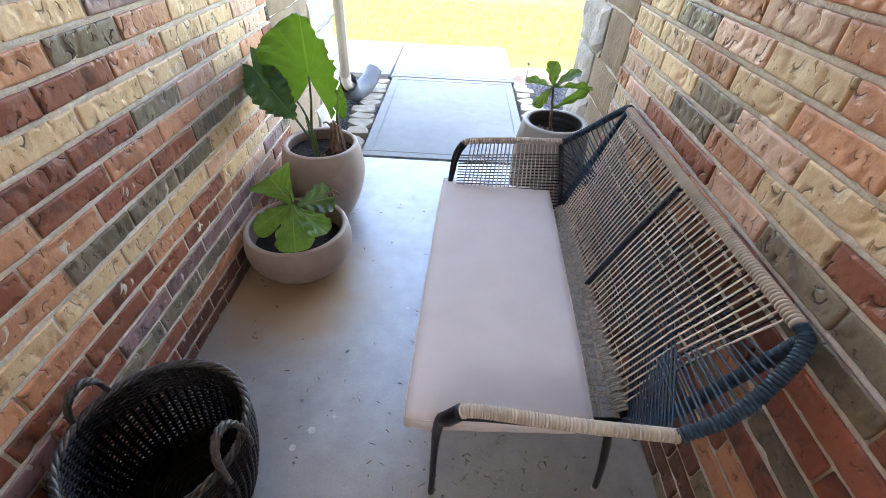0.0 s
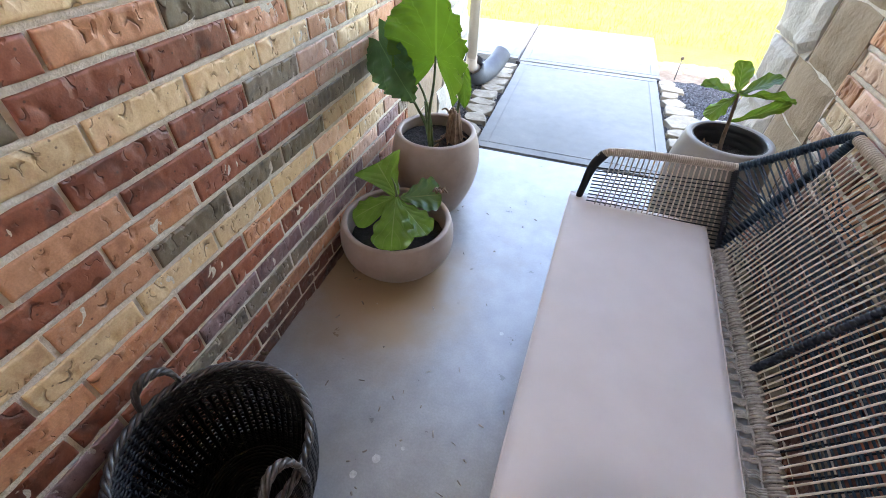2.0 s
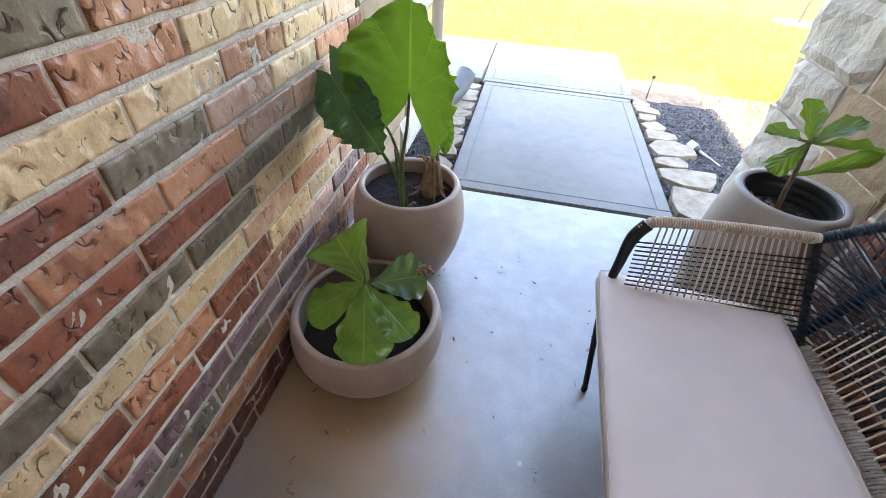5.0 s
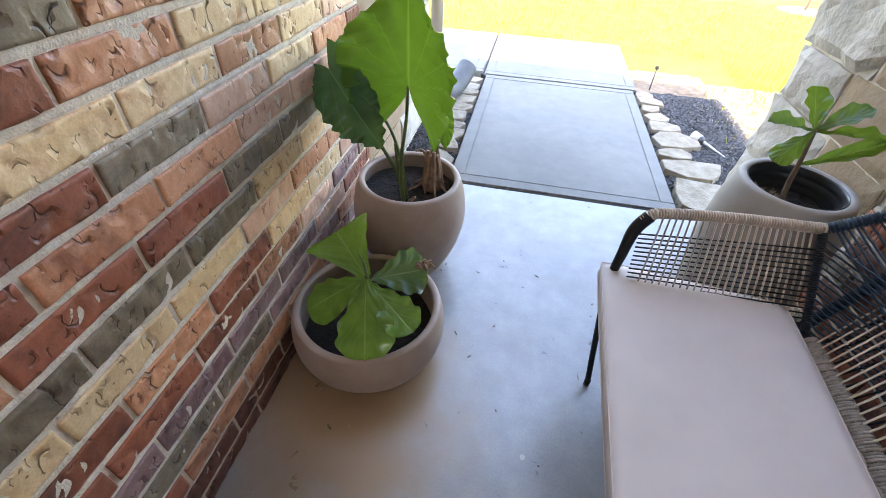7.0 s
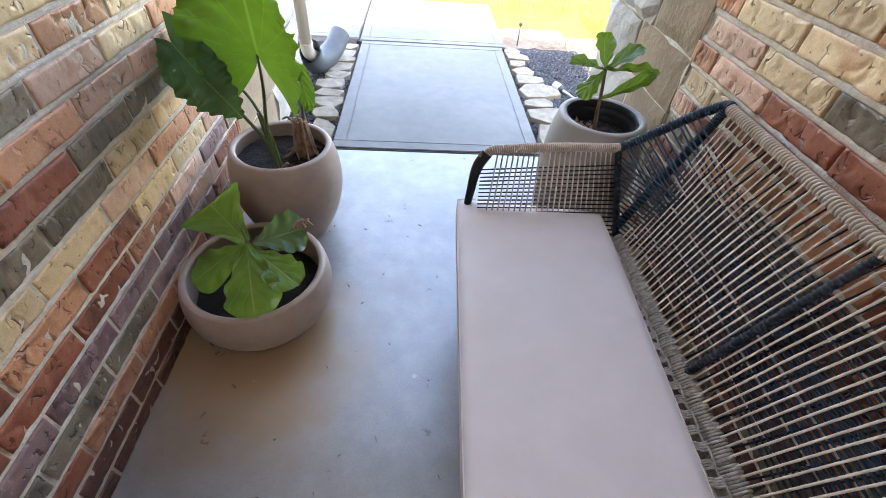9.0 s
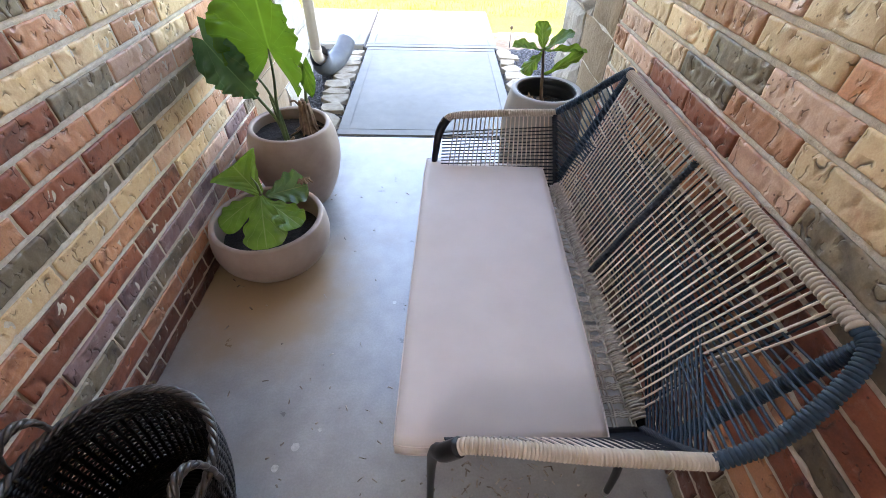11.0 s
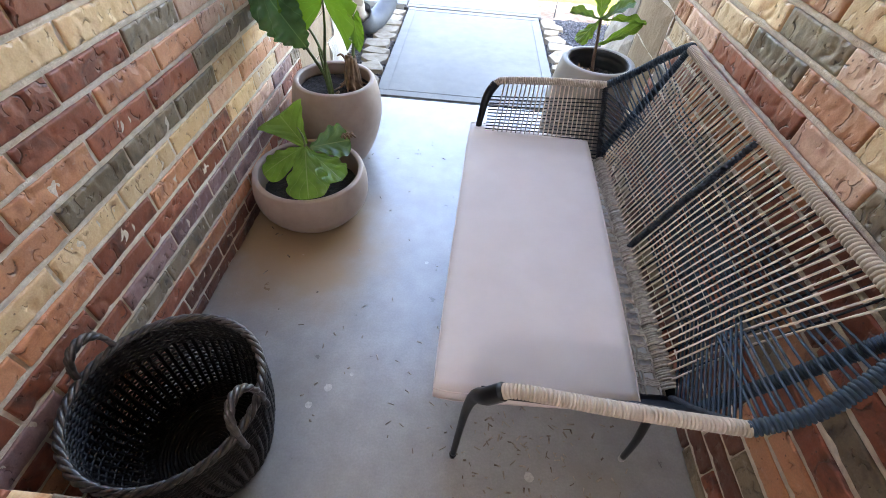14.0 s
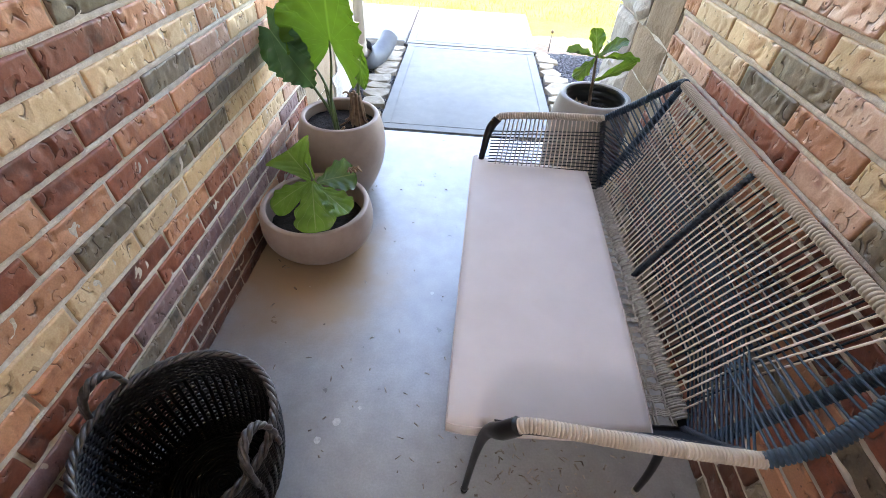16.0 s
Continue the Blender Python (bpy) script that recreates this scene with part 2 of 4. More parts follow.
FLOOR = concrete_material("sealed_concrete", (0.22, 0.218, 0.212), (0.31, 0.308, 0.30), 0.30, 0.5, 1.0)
WALK = concrete_material("brushed_concrete", (0.132, 0.129, 0.116), (0.172, 0.168, 0.151), 0.7, 0.15)
PLANTER = simple("planter_taupe", (0.27, 0.198, 0.155), (0.34, 0.258, 0.208), 12, 0.5, 0.25, 0.001, fine=250)
PLANTER_GREY = simple("planter_grey", (0.27, 0.25, 0.23), (0.33, 0.31, 0.285), 12, 0.6, 0.25, 0.001, fine=250)
PLASTIC_BLACK = simple("nursery_plastic", (0.012, 0.014, 0.015), (0.022, 0.024, 0.026), 30, 0.4, 0.0)
SOIL = simple("potting_soil", (0.004, 0.003, 0.0025), (0.020, 0.014, 0.010), 60, 0.95, 1.0, 0.01, fine=120)
CUSHION = simple("cushion_canvas", (0.56, 0.505, 0.475), (0.61, 0.555, 0.525), 7, 0.92, 0.25, 0.0006, fine=900, spec=0.2)
PIPING = simple("cushion_piping", (0.55, 0.47, 0.435), (0.60, 0.52, 0.485), 40, 0.9, 0.2, 0.0006, fine=600, spec=0.2)
CORD_LIGHT = simple("cord_beige", (0.51, 0.425, 0.345), (0.63, 0.54, 0.45), 25, 0.8, 0.5, 0.0008, fine=900, spec=0.25)
CORD_RAIL = simple("cord_taupe", (0.40, 0.335, 0.265), (0.50, 0.425, 0.345), 25, 0.8, 0.5, 0.0008, fine=900, spec=0.25)
CORD_GREY = simple("cord_grey_brown", (0.24, 0.21, 0.178), (0.40, 0.36, 0.31), 90, 0.8, 0.5, 0.0008, fine=900, spec=0.25)
CORD_DARK = simple("cord_navy_black", (0.005, 0.0065, 0.010), (0.016, 0.022, 0.034), 90, 0.65, 0.4, 0.0006, fine=900, spec=0.4)
# the dark navy cord again, lightened in colour where it catches light
CORD_NAVY_LIT = simple("cord_navy_lit", (0.006, 0.016, 0.028), (0.017, 0.044, 0.072), 90, 0.6, 0.4, 0.0006, fine=900, spec=0.4)
METAL_DARK = simple("powder_coated_steel", (0.004, 0.0042, 0.005), (0.008, 0.0085, 0.010), 60, 0.45, 0.15, 0.0005, spec=0.3)
GLIDE = simple("foot_glide", (0.35, 0.34, 0.32), (0.5, 0.49, 0.47), 60, 0.4, 0.0)
WICKER = simple("wicker_black", (0.003, 0.0027, 0.0027), (0.010, 0.009, 0.0085), 70, 0.5, 0.3, 0.001, fine=400, spec=0.3)
# same cane as WICKER, its glossy highlights painted in as lighter grey
WICKER_RIM = simple("wicker_lit_rim", (0.012, 0.011, 0.0105), (0.085, 0.075, 0.07), 70, 0.36, 0.3, 0.001, fine=400)
STONE_TAN = simple("limestone_tan", (0.23, 0.165, 0.105), (0.36, 0.27, 0.18), 6, 0.9, 0.7, 0.008, fine=45, spec=0.2)
STONE_WHITE = simple("limestone_white", (0.36, 0.33, 0.275), (0.52, 0.48, 0.41), 9, 0.9, 0.8, 0.01, fine=38, spec=0.2)
FLAG = simple("edging_stone", (0.19, 0.155, 0.108), (0.32, 0.28, 0.215), 14, 0.9, 0.6, 0.006, fine=70, spec=0.2)
CHIP = simple("mulch_chip", (0.010, 0.010, 0.012), (0.085, 0.082, 0.084), 55, 0.6, 0.3, 0.003)
MULCH = simple("mulch_black", (0.008, 0.008, 0.009), (0.035, 0.033, 0.033), 45, 0.85, 0.8, 0.01)
VINYL = simple("vinyl_grey", (0.058, 0.062, 0.067), (0.078, 0.083, 0.089), 20, 0.6, 0.05, 0.001)
SPOUT = simple("painted_aluminium", (0.50, 0.42, 0.33), (0.56, 0.48, 0.38), 10, 0.5, 0.05, 0.001)
LAWN = simple("lawn", (0.17, 0.17, 0.028), (0.27, 0.265, 0.05), 3, 0.95, 0.5, 0.03, fine=60, spec=0.1)
DIRT = simple("sandy_soil", (0.15, 0.105, 0.07), (0.28, 0.215, 0.15), 14, 0.95, 0.7, 0.01, fine=90, spec=0.1)
PAINT = simple("painted_board", (0.70, 0.67, 0.62), (0.76, 0.73, 0.68), 4, 0.6, 0.1, 0.001)
ROOF = simple("roof_shingle", (0.06, 0.055, 0.05), (0.12, 0.11, 0.10), 20, 0.9, 0.5, 0.005)
STEM_BROWN = simple("woody_stem", (0.09, 0.06, 0.04), (0.19, 0.13, 0.085), 60, 0.85, 0.6, 0.003)
DRY_LEAF = simple("dry_sheath", (0.11, 0.062, 0.035), (0.29, 0.185, 0.11), 40, 0.8, 0.6, 0.003)
STEM_GREEN = simple("green_stem", (0.045, 0.075, 0.02), (0.10, 0.14, 0.04), 30, 0.45, 0.1, 0.001)
CRUMB = simple("dry_debris", (0.06, 0.04, 0.03), (0.5, 0.45, 0.38), 25, 0.9, 0.0)
SPLASH = simple("paint_speck", (0.38, 0.375, 0.36), (0.55, 0.54, 0.52), 120, 0.8, 0.0)
BLACK_GAP = simple("joint_filler", (0.015, 0.014, 0.013), (0.05, 0.045, 0.04), 60, 0.95, 0.3, 0.002)
WHITE_PLASTIC = simple("white_plastic", (0.55, 0.55, 0.53), (0.62, 0.62, 0.60), 30, 0.4, 0.0)


def leaf_material(name, dark, light, vein, gloss=0.35, amount=0.6, thin=0.3, through_light=(0.26, 0.42, 0.03)):
    m, N, L, b = material(name, gloss)
    uv = coords(N, "UV")
    p = world_pos(N)
    c = ramp(N, L, noise_tex(N, L, p, 18, 4), (0.3, dark), (0.7, light))
    sep = N.new("ShaderNodeSeparateXYZ")
    L.new(uv, sep.inputs[0])
    # u runs from vein to vein, v across the blade: the mid rib at v = 0
    rib = calc(N, L, "ABSOLUTE", sep.outputs[1])
    rib = ramp(N, L, rib, (0.0, (1, 1, 1)), (0.045, (0, 0, 0)))
    side = calc(N, L, "ABSOLUTE", calc(N, L, "SUBTRACT", calc(N, L, "FRACT", sep.outputs[0]), 0.5))
    side = ramp(N, L, side, (0.0, (amount, amount, amount)), (0.045, (0, 0, 0)))
    both = mix(N, L, 1.0, rib, side, "LIGHTEN")
    c = mix(N, L, both, c, vein)
    L.new(c, b.inputs["Base Color"])
    bump(N, L, b, both, 0.3, 0.003)
    tr = N.new("ShaderNodeBsdfTranslucent")
    L.new(mix(N, L, 0.65, c, through_light), tr.inputs["Color"])
    add = N.new("ShaderNodeMixShader")
    add.inputs[0].default_value = thin
    L.new(b.outputs[0], add.inputs[1])
    L.new(tr.outputs[0], add.inputs[2])
    L.new(add.outputs[0], N["Material Output"].inputs[0])
    return m


EAR_LEAF = leaf_material("elephant_ear_leaf", (0.020, 0.070, 0.013), (0.038, 0.11, 0.02), (0.09, 0.19, 0.045), 0.24, 0.5, 0.22, (0.34, 0.58, 0.03))
# glossier copy of EAR_LEAF with the reflected sky tinted into its green
EAR_SIDE = leaf_material("elephant_ear_leaf_sky_tint", (0.026, 0.080, 0.036), (0.045, 0.125, 0.055), (0.10, 0.2, 0.09), 0.17, 0.5, 0.10, (0.30, 0.5, 0.06))
FIG_LEAF = leaf_material("fig_leaf", (0.075, 0.165, 0.026), (0.15, 0.285, 0.042), (0.26, 0.37, 0.11), 0.26, 0.5)
FIG_BROWN = leaf_material("fig_leaf_scorched", (0.05, 0.115, 0.06), (0.09, 0.17, 0.09), (0.22, 0.27, 0.14), 0.22, 0.4)
# glossier fig leaf, its colour bluer to carry the sky's reflection
FIG_SKY = leaf_material("fig_leaf_sky_tint", (0.06, 0.13, 0.05), (0.11, 0.21, 0.08), (0.2, 0.3, 0.12), 0.16, 0.4)

# ---- structure: ground, slabs, walls, roof ----
LX, RX = -0.88, 0.745          # faces of the two brick walls
LEND, REND = 2.80, 2.42        # where the brick ends
CEIL = 3.2


def structure(name, bm, mat, label, smooth=False):
    return tagged(part(name, bm, mat, None, "", smooth), label, name.split("_")[0], "", "structure")


bm = bmesh.new()
bmesh.ops.create_grid(bm, x_segments=40, y_segments=40, size=300)
bmesh.ops.translate(bm, vec=(0, 40, -0.06), verts=bm.verts)
structure("ground", bm, LAWN, "sunlit mown yellow-green lawn")

bm = box(bmesh.new(), LX - 0.1, -1.6, -0.15, RX + 0.2, 3.163, 0.0, 0.006)
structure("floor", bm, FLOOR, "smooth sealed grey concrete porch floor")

WX0, WX1 = -0.587, 0.607


def slab(name, x0, y0, x1, y1, label):
    """A walkway slab with a tooled margin: a flat border, a shallow groove, the brushed field."""
    bm = bmesh.new()
    m = 0.075
    box(bm, x0, y0, -0.15, x1, y1, -0.003, 0.006)
    box(bm, x0 + 0.004, y0 + 0.004, -0.01, x1 - 0.004, y0 + m, 0.0, 0.003)
    box(bm, x0 + 0.004, y1 - m, -0.01, x1 - 0.004, y1 - 0.004, 0.0, 0.003)
    box(bm, x0 + 0.004, y0 + m + 0.001, -0.01, x0 + m, y1 - m - 0.001, 0.0, 0.003)
    box(bm, x1 - m, y0 + m + 0.001, -0.01, x1 - 0.004, y1 - m - 0.001, 0.0, 0.003)
    box(bm, x0 + m + 0.003, y0 + m + 0.004, -0.01, x1 - m - 0.003, y1 - m - 0.004, -0.0005, 0.003)
    ob = part(name, bm, WALK, None, "", False)
    return tagged(ob, label, "pavement", "walkway slabs", "structure")


slab("pavement", WX0, 3.185, WX1, 4.893, "light grey brushed concrete walkway slab with tooled edge")
slab("pavement", WX0 - 0.02, 4.908, WX1 + 0.03, 6.2, "pale concrete walkway slab beside the lawn")
slab("pavement", -2.6, 4.95, WX0 - 0.035, 6.2, "pale concrete walkway slab beside the lawn")
slab("pavement", -4.6, 4.95, -2.615, 6.2, "pale concrete walkway slab beside the lawn")
bm = box(bmesh.new(), WX0 - 0.02, 3.158, -0.14, WX1 + 0.02, 3.19, -0.012)
box(bm, WX0 - 0.02, 4.888, -0.14, WX1 + 0.02, 4.912, -0.012)
box(bm, WX0 - 0.05, 4.92, -0.14, WX0 - 0.01, 6.18, -0.014)
structure("trim", bm, BLACK_GAP, "dark filler in the slab joints")

# planting beds: rough sheets of mulch, with the sandy verge beside the lawn


def bed(name, x0, y0, x1, y1, z, mat, label, amp=0.012, step=0.03):
    bm = bmesh.new()
    nx, ny = int((x1 - x0) / step), int((y1 - y0) / step)
    g = [[bm.verts.new((x0 + (x1 - x0) * i / nx, y0 + (y1 - y0) * j / ny,
                        z + amp * noise.noise((i * 0.45, j * 0.45, x0)) + 0.5 * amp * noise.noise((i * 1.7, j * 1.7, 3)))) for j in range(ny + 1)] for i in range(nx + 1)]
    for i in range(nx):
        for j in range(ny):
            bm.faces.new((g[i][j], g[i + 1][j], g[i + 1][j + 1], g[i][j + 1]))
    return tagged(part(name, bm, mat), label, "ground", "", "structure")


bed("ground_bed", -1.2, 3.16, WX0 - 0.005, 4.94, -0.045, MULCH, "black shredded mulch beside the walkway")
bed("ground_bed", WX1 + 0.005, 3.05, 1.30, 5.02, -0.040, MULCH, "black shredded mulch beside the walkway")
bed("ground_verge", 1.18, 3.05, 2.3, 5.4, -0.048, DIRT, "bare sandy soil between mulch and lawn", 0.014)
bed("ground_verge", 0.64, 4.95, 1.3, 5.6, -0.05, DIRT, "bare sandy soil between mulch and lawn", 0.016)

# mulch chips and grass: too many to count
rnd = random.Random(4)


def chips(name, n, x0, y0, x1, y1, z, mat, label):
    bm = bmesh.new()
    for _ in range(n):
        x, y = rnd.uniform(x0, x1), rnd.uniform(y0, y1)
        l, w, a, t = rnd.uniform(0.015, 0.05), rnd.uniform(0.003, 0.008), rnd.uniform(0, 6.28), rnd.uniform(-0.3, 0.3)
        d, s = Vector((math.cos(a), math.sin(a), t)), Vector((-math.sin(a), math.cos(a), rnd.uniform(-0.5, 0.5)))
        c = Vector((x, y, z + rnd.uniform(0, 0.014)))
        v = [bm.verts.new(c + d * l * p + s * w * q + Vector((0, 0, h))) for p, q, h in ((-.5, -1, 0), (.5, -.6, 0), (.5, .6, 0), (-.5, 1, 0), (0, 0, 0.006))]
        for i in range(4):
            bm.faces.new((v[i], v[(i + 1) % 4], v[4]))
    return tagged(part(name, bm, mat, None, "", False), label, "mulch", "", "stuff")


chips("mulch_chips", 2600, -0.95, 3.2, WX0 - 0.02, 4.9, -0.045, CHIP, "shredded black bark mulch chips")
chips("mulch_chips", 5200, WX1 + 0.04, 3.1, 1.30, 4.95, -0.040, CHIP, "shredded black bark mulch chips")


def grass(name, n, x0, y0, x1, y1, z, mat, label, h0=0.03, h1=0.07):
    bm = bmesh.new()
    for _ in range(n):
        x, y, a = rnd.uniform(x0, x1), rnd.uniform(y0, y1), rnd.uniform(0, 6.28)
        h, w = rnd.uniform(h0, h1), rnd.uniform(0.002, 0.004)
        dx, dy = math.cos(a), math.sin(a)
        k = rnd.uniform(0.1, 0.6) * h
        v = [bm.verts.new(q) for q in ((x - dy * w, y + dx * w, z), (x + dy * w, y - dx * w, z), (x + dx * k, y + dy * k, z + h))]
        bm.faces.new(v)
    return tagged(part(name, bm, mat, None, "", False), label, "grass", "", "stuff")


GRASS = simple("grass_blade", (0.16, 0.175, 0.025), (0.29, 0.29, 0.055), 9, 0.8, 0.0, spec=0.2)
grass("grass", 15000, -4.0, 6.2, 4.5, 9.5, -0.06, GRASS, "short sunlit yellow-green grass blades")
grass("grass", 5000, 1.6, 4.6, 4.5, 6.2, -0.06, GRASS, "short sunlit yellow-green grass blades")
grass("grass_tuft", 260, 1.12, 3.6, 1.9, 5.3, -0.05, GRASS, "sparse weeds at the edge of the mulch", 0.03, 0.09)

# wall cores, piers, rear wall, roof
WALL_T = 0.12
bm = box(bmesh.new(), LX - WALL_T, -1.6, -0.15, LX - 0.0044, LEND, CEIL)
wall_west = structure("wall_west", bm, MORTAR, "brick wall of mixed red, buff and brown bricks in grey mortar")
bm = box(bmesh.new(), RX + 0.0105, -1.6, -0.15, RX + WALL_T, REND, CEIL)
wall_east = structure("wall_east", bm, MORTAR, "brick wall of mixed red, buff and brown bricks in grey mortar")
# unseen wall behind the walker; the gap under the eaves is added as fill light
bm = box(bmesh.new(), LX - WALL_T, -1.72, -0.15, RX + WALL_T, -1.602, 2.3)
box(bm, LX - WALL_T, -1.72, 3.0, RX + WALL_T, -1.602, CEIL)
structure("wall_south", bm, PAINT, "unseen painted rear wall with a gap added for light")
bm = box(bmesh.new(), LX - WALL_T, -1.6, CEIL + 0.002, RX + WALL_T + 0.1, 2.85, CEIL + 0.06)
structure("ceiling", bm, PAINT, "plain painted porch ceiling")
bm = bmesh.new()
box(bm, -2.5, -1.72, CEIL + 0.07, 1.2, 3.06, CEIL + 0.25)
box(bm, 1.201, -1.72, CEIL + 0.07, 9, 1.0, CEIL + 0.25)
structure("roof", bm, ROOF, "dark shingle roof over the porch")
# core of the stone piers and the house front beside them
bm = box(bmesh.new(), LX - 0.45, LEND + 0.002, -0.15, LX - 0.03, 4.02, CEIL)
wall_nw = structure("wall_northwest", bm, MORTAR, "limestone pier of tan and white rough blocks")
bm = box(bmesh.new(), RX + 0.002, REND + 0.002, -0.15, RX + 0.5, 3.14, CEIL)
box(bm, RX + 0.605, 0.6, -0.15, 9, 0.8, CEIL)
wall_ne = structure("wall_northeast", bm, MORTAR, "limestone pier of tan and white rough blocks")

# ---- wicker basket ----
BX, BY, BZ = -0.636, 0.998, 0.345
basket = thing("wicker_basket", BX, BY, 0, "empty round black wicker basket with two twisted handles", "basket")


def basket_r(h):
    s = h / BZ
    return 0.146 + 0.060 * math.sin(min(s, 1) * 1.8)


STAKES = 56
bm = bmesh.new()
heights, h = [], 0.012
while h < BZ - 0.004:
    heights.append(h)
    h += 0.0134 if 0.07 < h < 0.25 else 0.0068
for row, h in enumerate(heights):
    r0 = basket_r(h)
    ph = math.pi * (row % 2)
    pts = []
    for k in range(STAKES * 4):
        a = 2 * math.pi * k / (STAKES * 4)
        r = r0 + 0.0028 * math.cos(a * STAKES / 2 + ph)
        pts.append((BX + r * math.cos(a), BY + r * math.sin(a), h + 0.0012 * math.sin(a * 7 + row)))
    sweep(bm, pts, 0.0043 if 0.07 < h < 0.26 else 0.0055, 5, closed=True)
part("weave", bm, WICKER, basket, "dark woven cane with small gaps")
for k in range(STAKES):
    bm = bmesh.new()
    a = 2 * math.pi * k / STAKES
    pts = [(BX + basket_r(h) * math.cos(a), BY + basket_r(h) * math.sin(a), h) for h in [BZ * i / 12 for i in range(13)]]
    sweep(bm, pts, 0.0072, 5)
    part("stake", bm, WICKER, basket)
bm = bmesh.new()
for i in range(15):
    r = 0.008 + 0.0095 * i
    n = max(12, int(r * 340))
    sweep(bm, [(BX + r * math.cos(2 * math.pi * k / n), BY + r * math.sin(2 * math.pi * k / n), 0.012 + 0.003 * math.cos(k * math.pi + i)) for k in range(n)], 0.0055, 5, closed=True)
lathe(bm, [(0.0, 0.004), (0.147, 0.004), (0.147, 0.008), (0.0, 0.008)], 40, BX, BY)
part("base", bm, WICKER, basket)
for s in range(3):
    bm = bmesh.new()
    pts = []
    for k in range(260):
        a = 2 * math.pi * k / 260
        ph = a * 16 + 2 * math.pi * s / 3
        r = basket_r(BZ) + 0.003 + 0.0056 * math.cos(ph)
        pts.append((BX + r * math.cos(a), BY + r * math.sin(a), BZ + 0.005 + 0.0056 * math.sin(ph)))
    sweep(bm, pts, 0.0058, 7, closed=True)
    part("rim_strand", bm, WICKER_RIM, basket, "braided rim with highlights in its colour" if s == 0 else "")
for ang in (-9, 164):
    a0 = radians(ang)
    for s in range(3):
        bm = bmesh.new()
        line = smooth_line([(basket_r(BZ) + dr, t, h) for t, h, dr in ((-0.048, -0.05, 0.004), (-0.047, 0.025, 0.003), (-0.032, 0.078, -0.003), (0.0, 0.098, -0.006), (0.032, 0.078, -0.003), (0.047, 0.025, 0.003), (0.048, -0.05, 0.004))], 14)
        pts = []
        for i, p in enumerate(line):
            ph = i * 0.26 + 2 * math.pi * s / 3
            r, t, h = p.x + 0.0064 * math.cos(ph), p.y, p.z + 0.0064 * math.sin(ph)
            pts.append((BX + r * math.cos(a0) - t * math.sin(a0), BY + r * math.sin(a0) + t * math.cos(a0), BZ + h))
        sweep(bm, pts, 0.0062, 7)
        part("handle_strand", bm, WICKER_RIM, basket, "twisted cane handle")

# ---- planters ----


def planter(name, x, y, prof, mat, label):
    """A round planter from its outer profile (radius, height); wall 22 mm, soil inside."""
    p = thing(name, x, y, 0, label, "planter")
    top_r, top_h = prof[-1]
    outer = smooth_line([(r, h, 0) for r, h in prof], 8)
    full = [(0.0, 0.0)] + [(v.x, v.y) for v in outer]
    full += [(top_r - 0.004, top_h + 0.005), (top_r - 0.018, top_h + 0.005), (top_r - 0.023, top_h)]
    inner = [(max(v.x - 0.024, 0.02), v.y) for v in reversed(outer) if v.y < top_h - 0.004 and v.y > 0.03]
    full += inner + [(0.0, 0.03)]
    part("pot", lathe(bmesh.new(), full, 72, x, y), mat, p)
    return p


def soil(p, x, y, z, r):
    bm = bmesh.new()
    prev = [bm.verts.new((x, y, z + 0.01))]
    for i in range(1, 9):
        rr = r * i / 8
        ring = [bm.verts.new((x + rr * math.cos(2 * math.pi * k / 36), y + rr * math.sin(2 * math.pi * k / 36),
                              z + 0.012 * noise.noise((rr * 40 * math.cos(k / 5.7), rr * 40 * math.sin(k / 5.7), x)))) for k in range(36)]
        for k in range(36):
            if len(prev) == 1:
                bm.faces.new((prev[0], ring[k], ring[(k + 1) % 36]))
            else:
                bm.faces.new((prev[k], ring[k], ring[(k + 1) % 36], prev[(k + 1) % 36]))
        prev = ring
    part("soil", bm, SOIL, p, "dark potting soil")


PBX, PBY = -0.64, 2.055
bowl = planter("bowl_planter", PBX, PBY, [(0.14, 0.0), (0.178, 0.012), (0.226, 0.07), (0.241, 0.125), (0.238, 0.18), (0.228, 0.218)], PLANTER, "wide low taupe bowl planter standing by the brick wall")
soil(bowl, PBX, PBY, 0.105, 0.208)
PTX, PTY = -0.625, 2.52
tall = planter("tall_planter", PTX, PTY, [(0.115, 0.0), (0.135, 0.012), (0.185, 0.12), (0.212, 0.24), (0.205, 0.34), (0.186, 0.402)], PLANTER, "tall rounded taupe planter standing by the brick wall")
soil(tall, PTX, PTY, 0.345, 0.175)
PRX, PRY = 0.515, 2.40
potr = planter("grey_planter", PRX, PRY, [(0.108, 0.0), (0.122, 0.015), (0.153, 0.2), (0.170, 0.4), (0.165, 0.54), (0.146, 0.632)], PLANTER_GREY, "tall grey rounded planter behind the bench")
ribs = [(0.1215 - 0.008 * k / 12 - (0.006 if k % 3 == 1 else 0.0), 0.629 - 0.0085 * k) for k in range(13)]
bm = lathe(bmesh.new(), [(0.108, 0.50), (0.1225, 0.62), (0.1235, 0.634), (0.1215, 0.635)] + ribs, 56, PRX, PRY)
part("liner", bm, PLASTIC_BLACK, potr, "ribbed black nursery pot inside the planter")
soil(potr, PRX, PRY, 0.562, 0.1125)

# ---- leaves ----


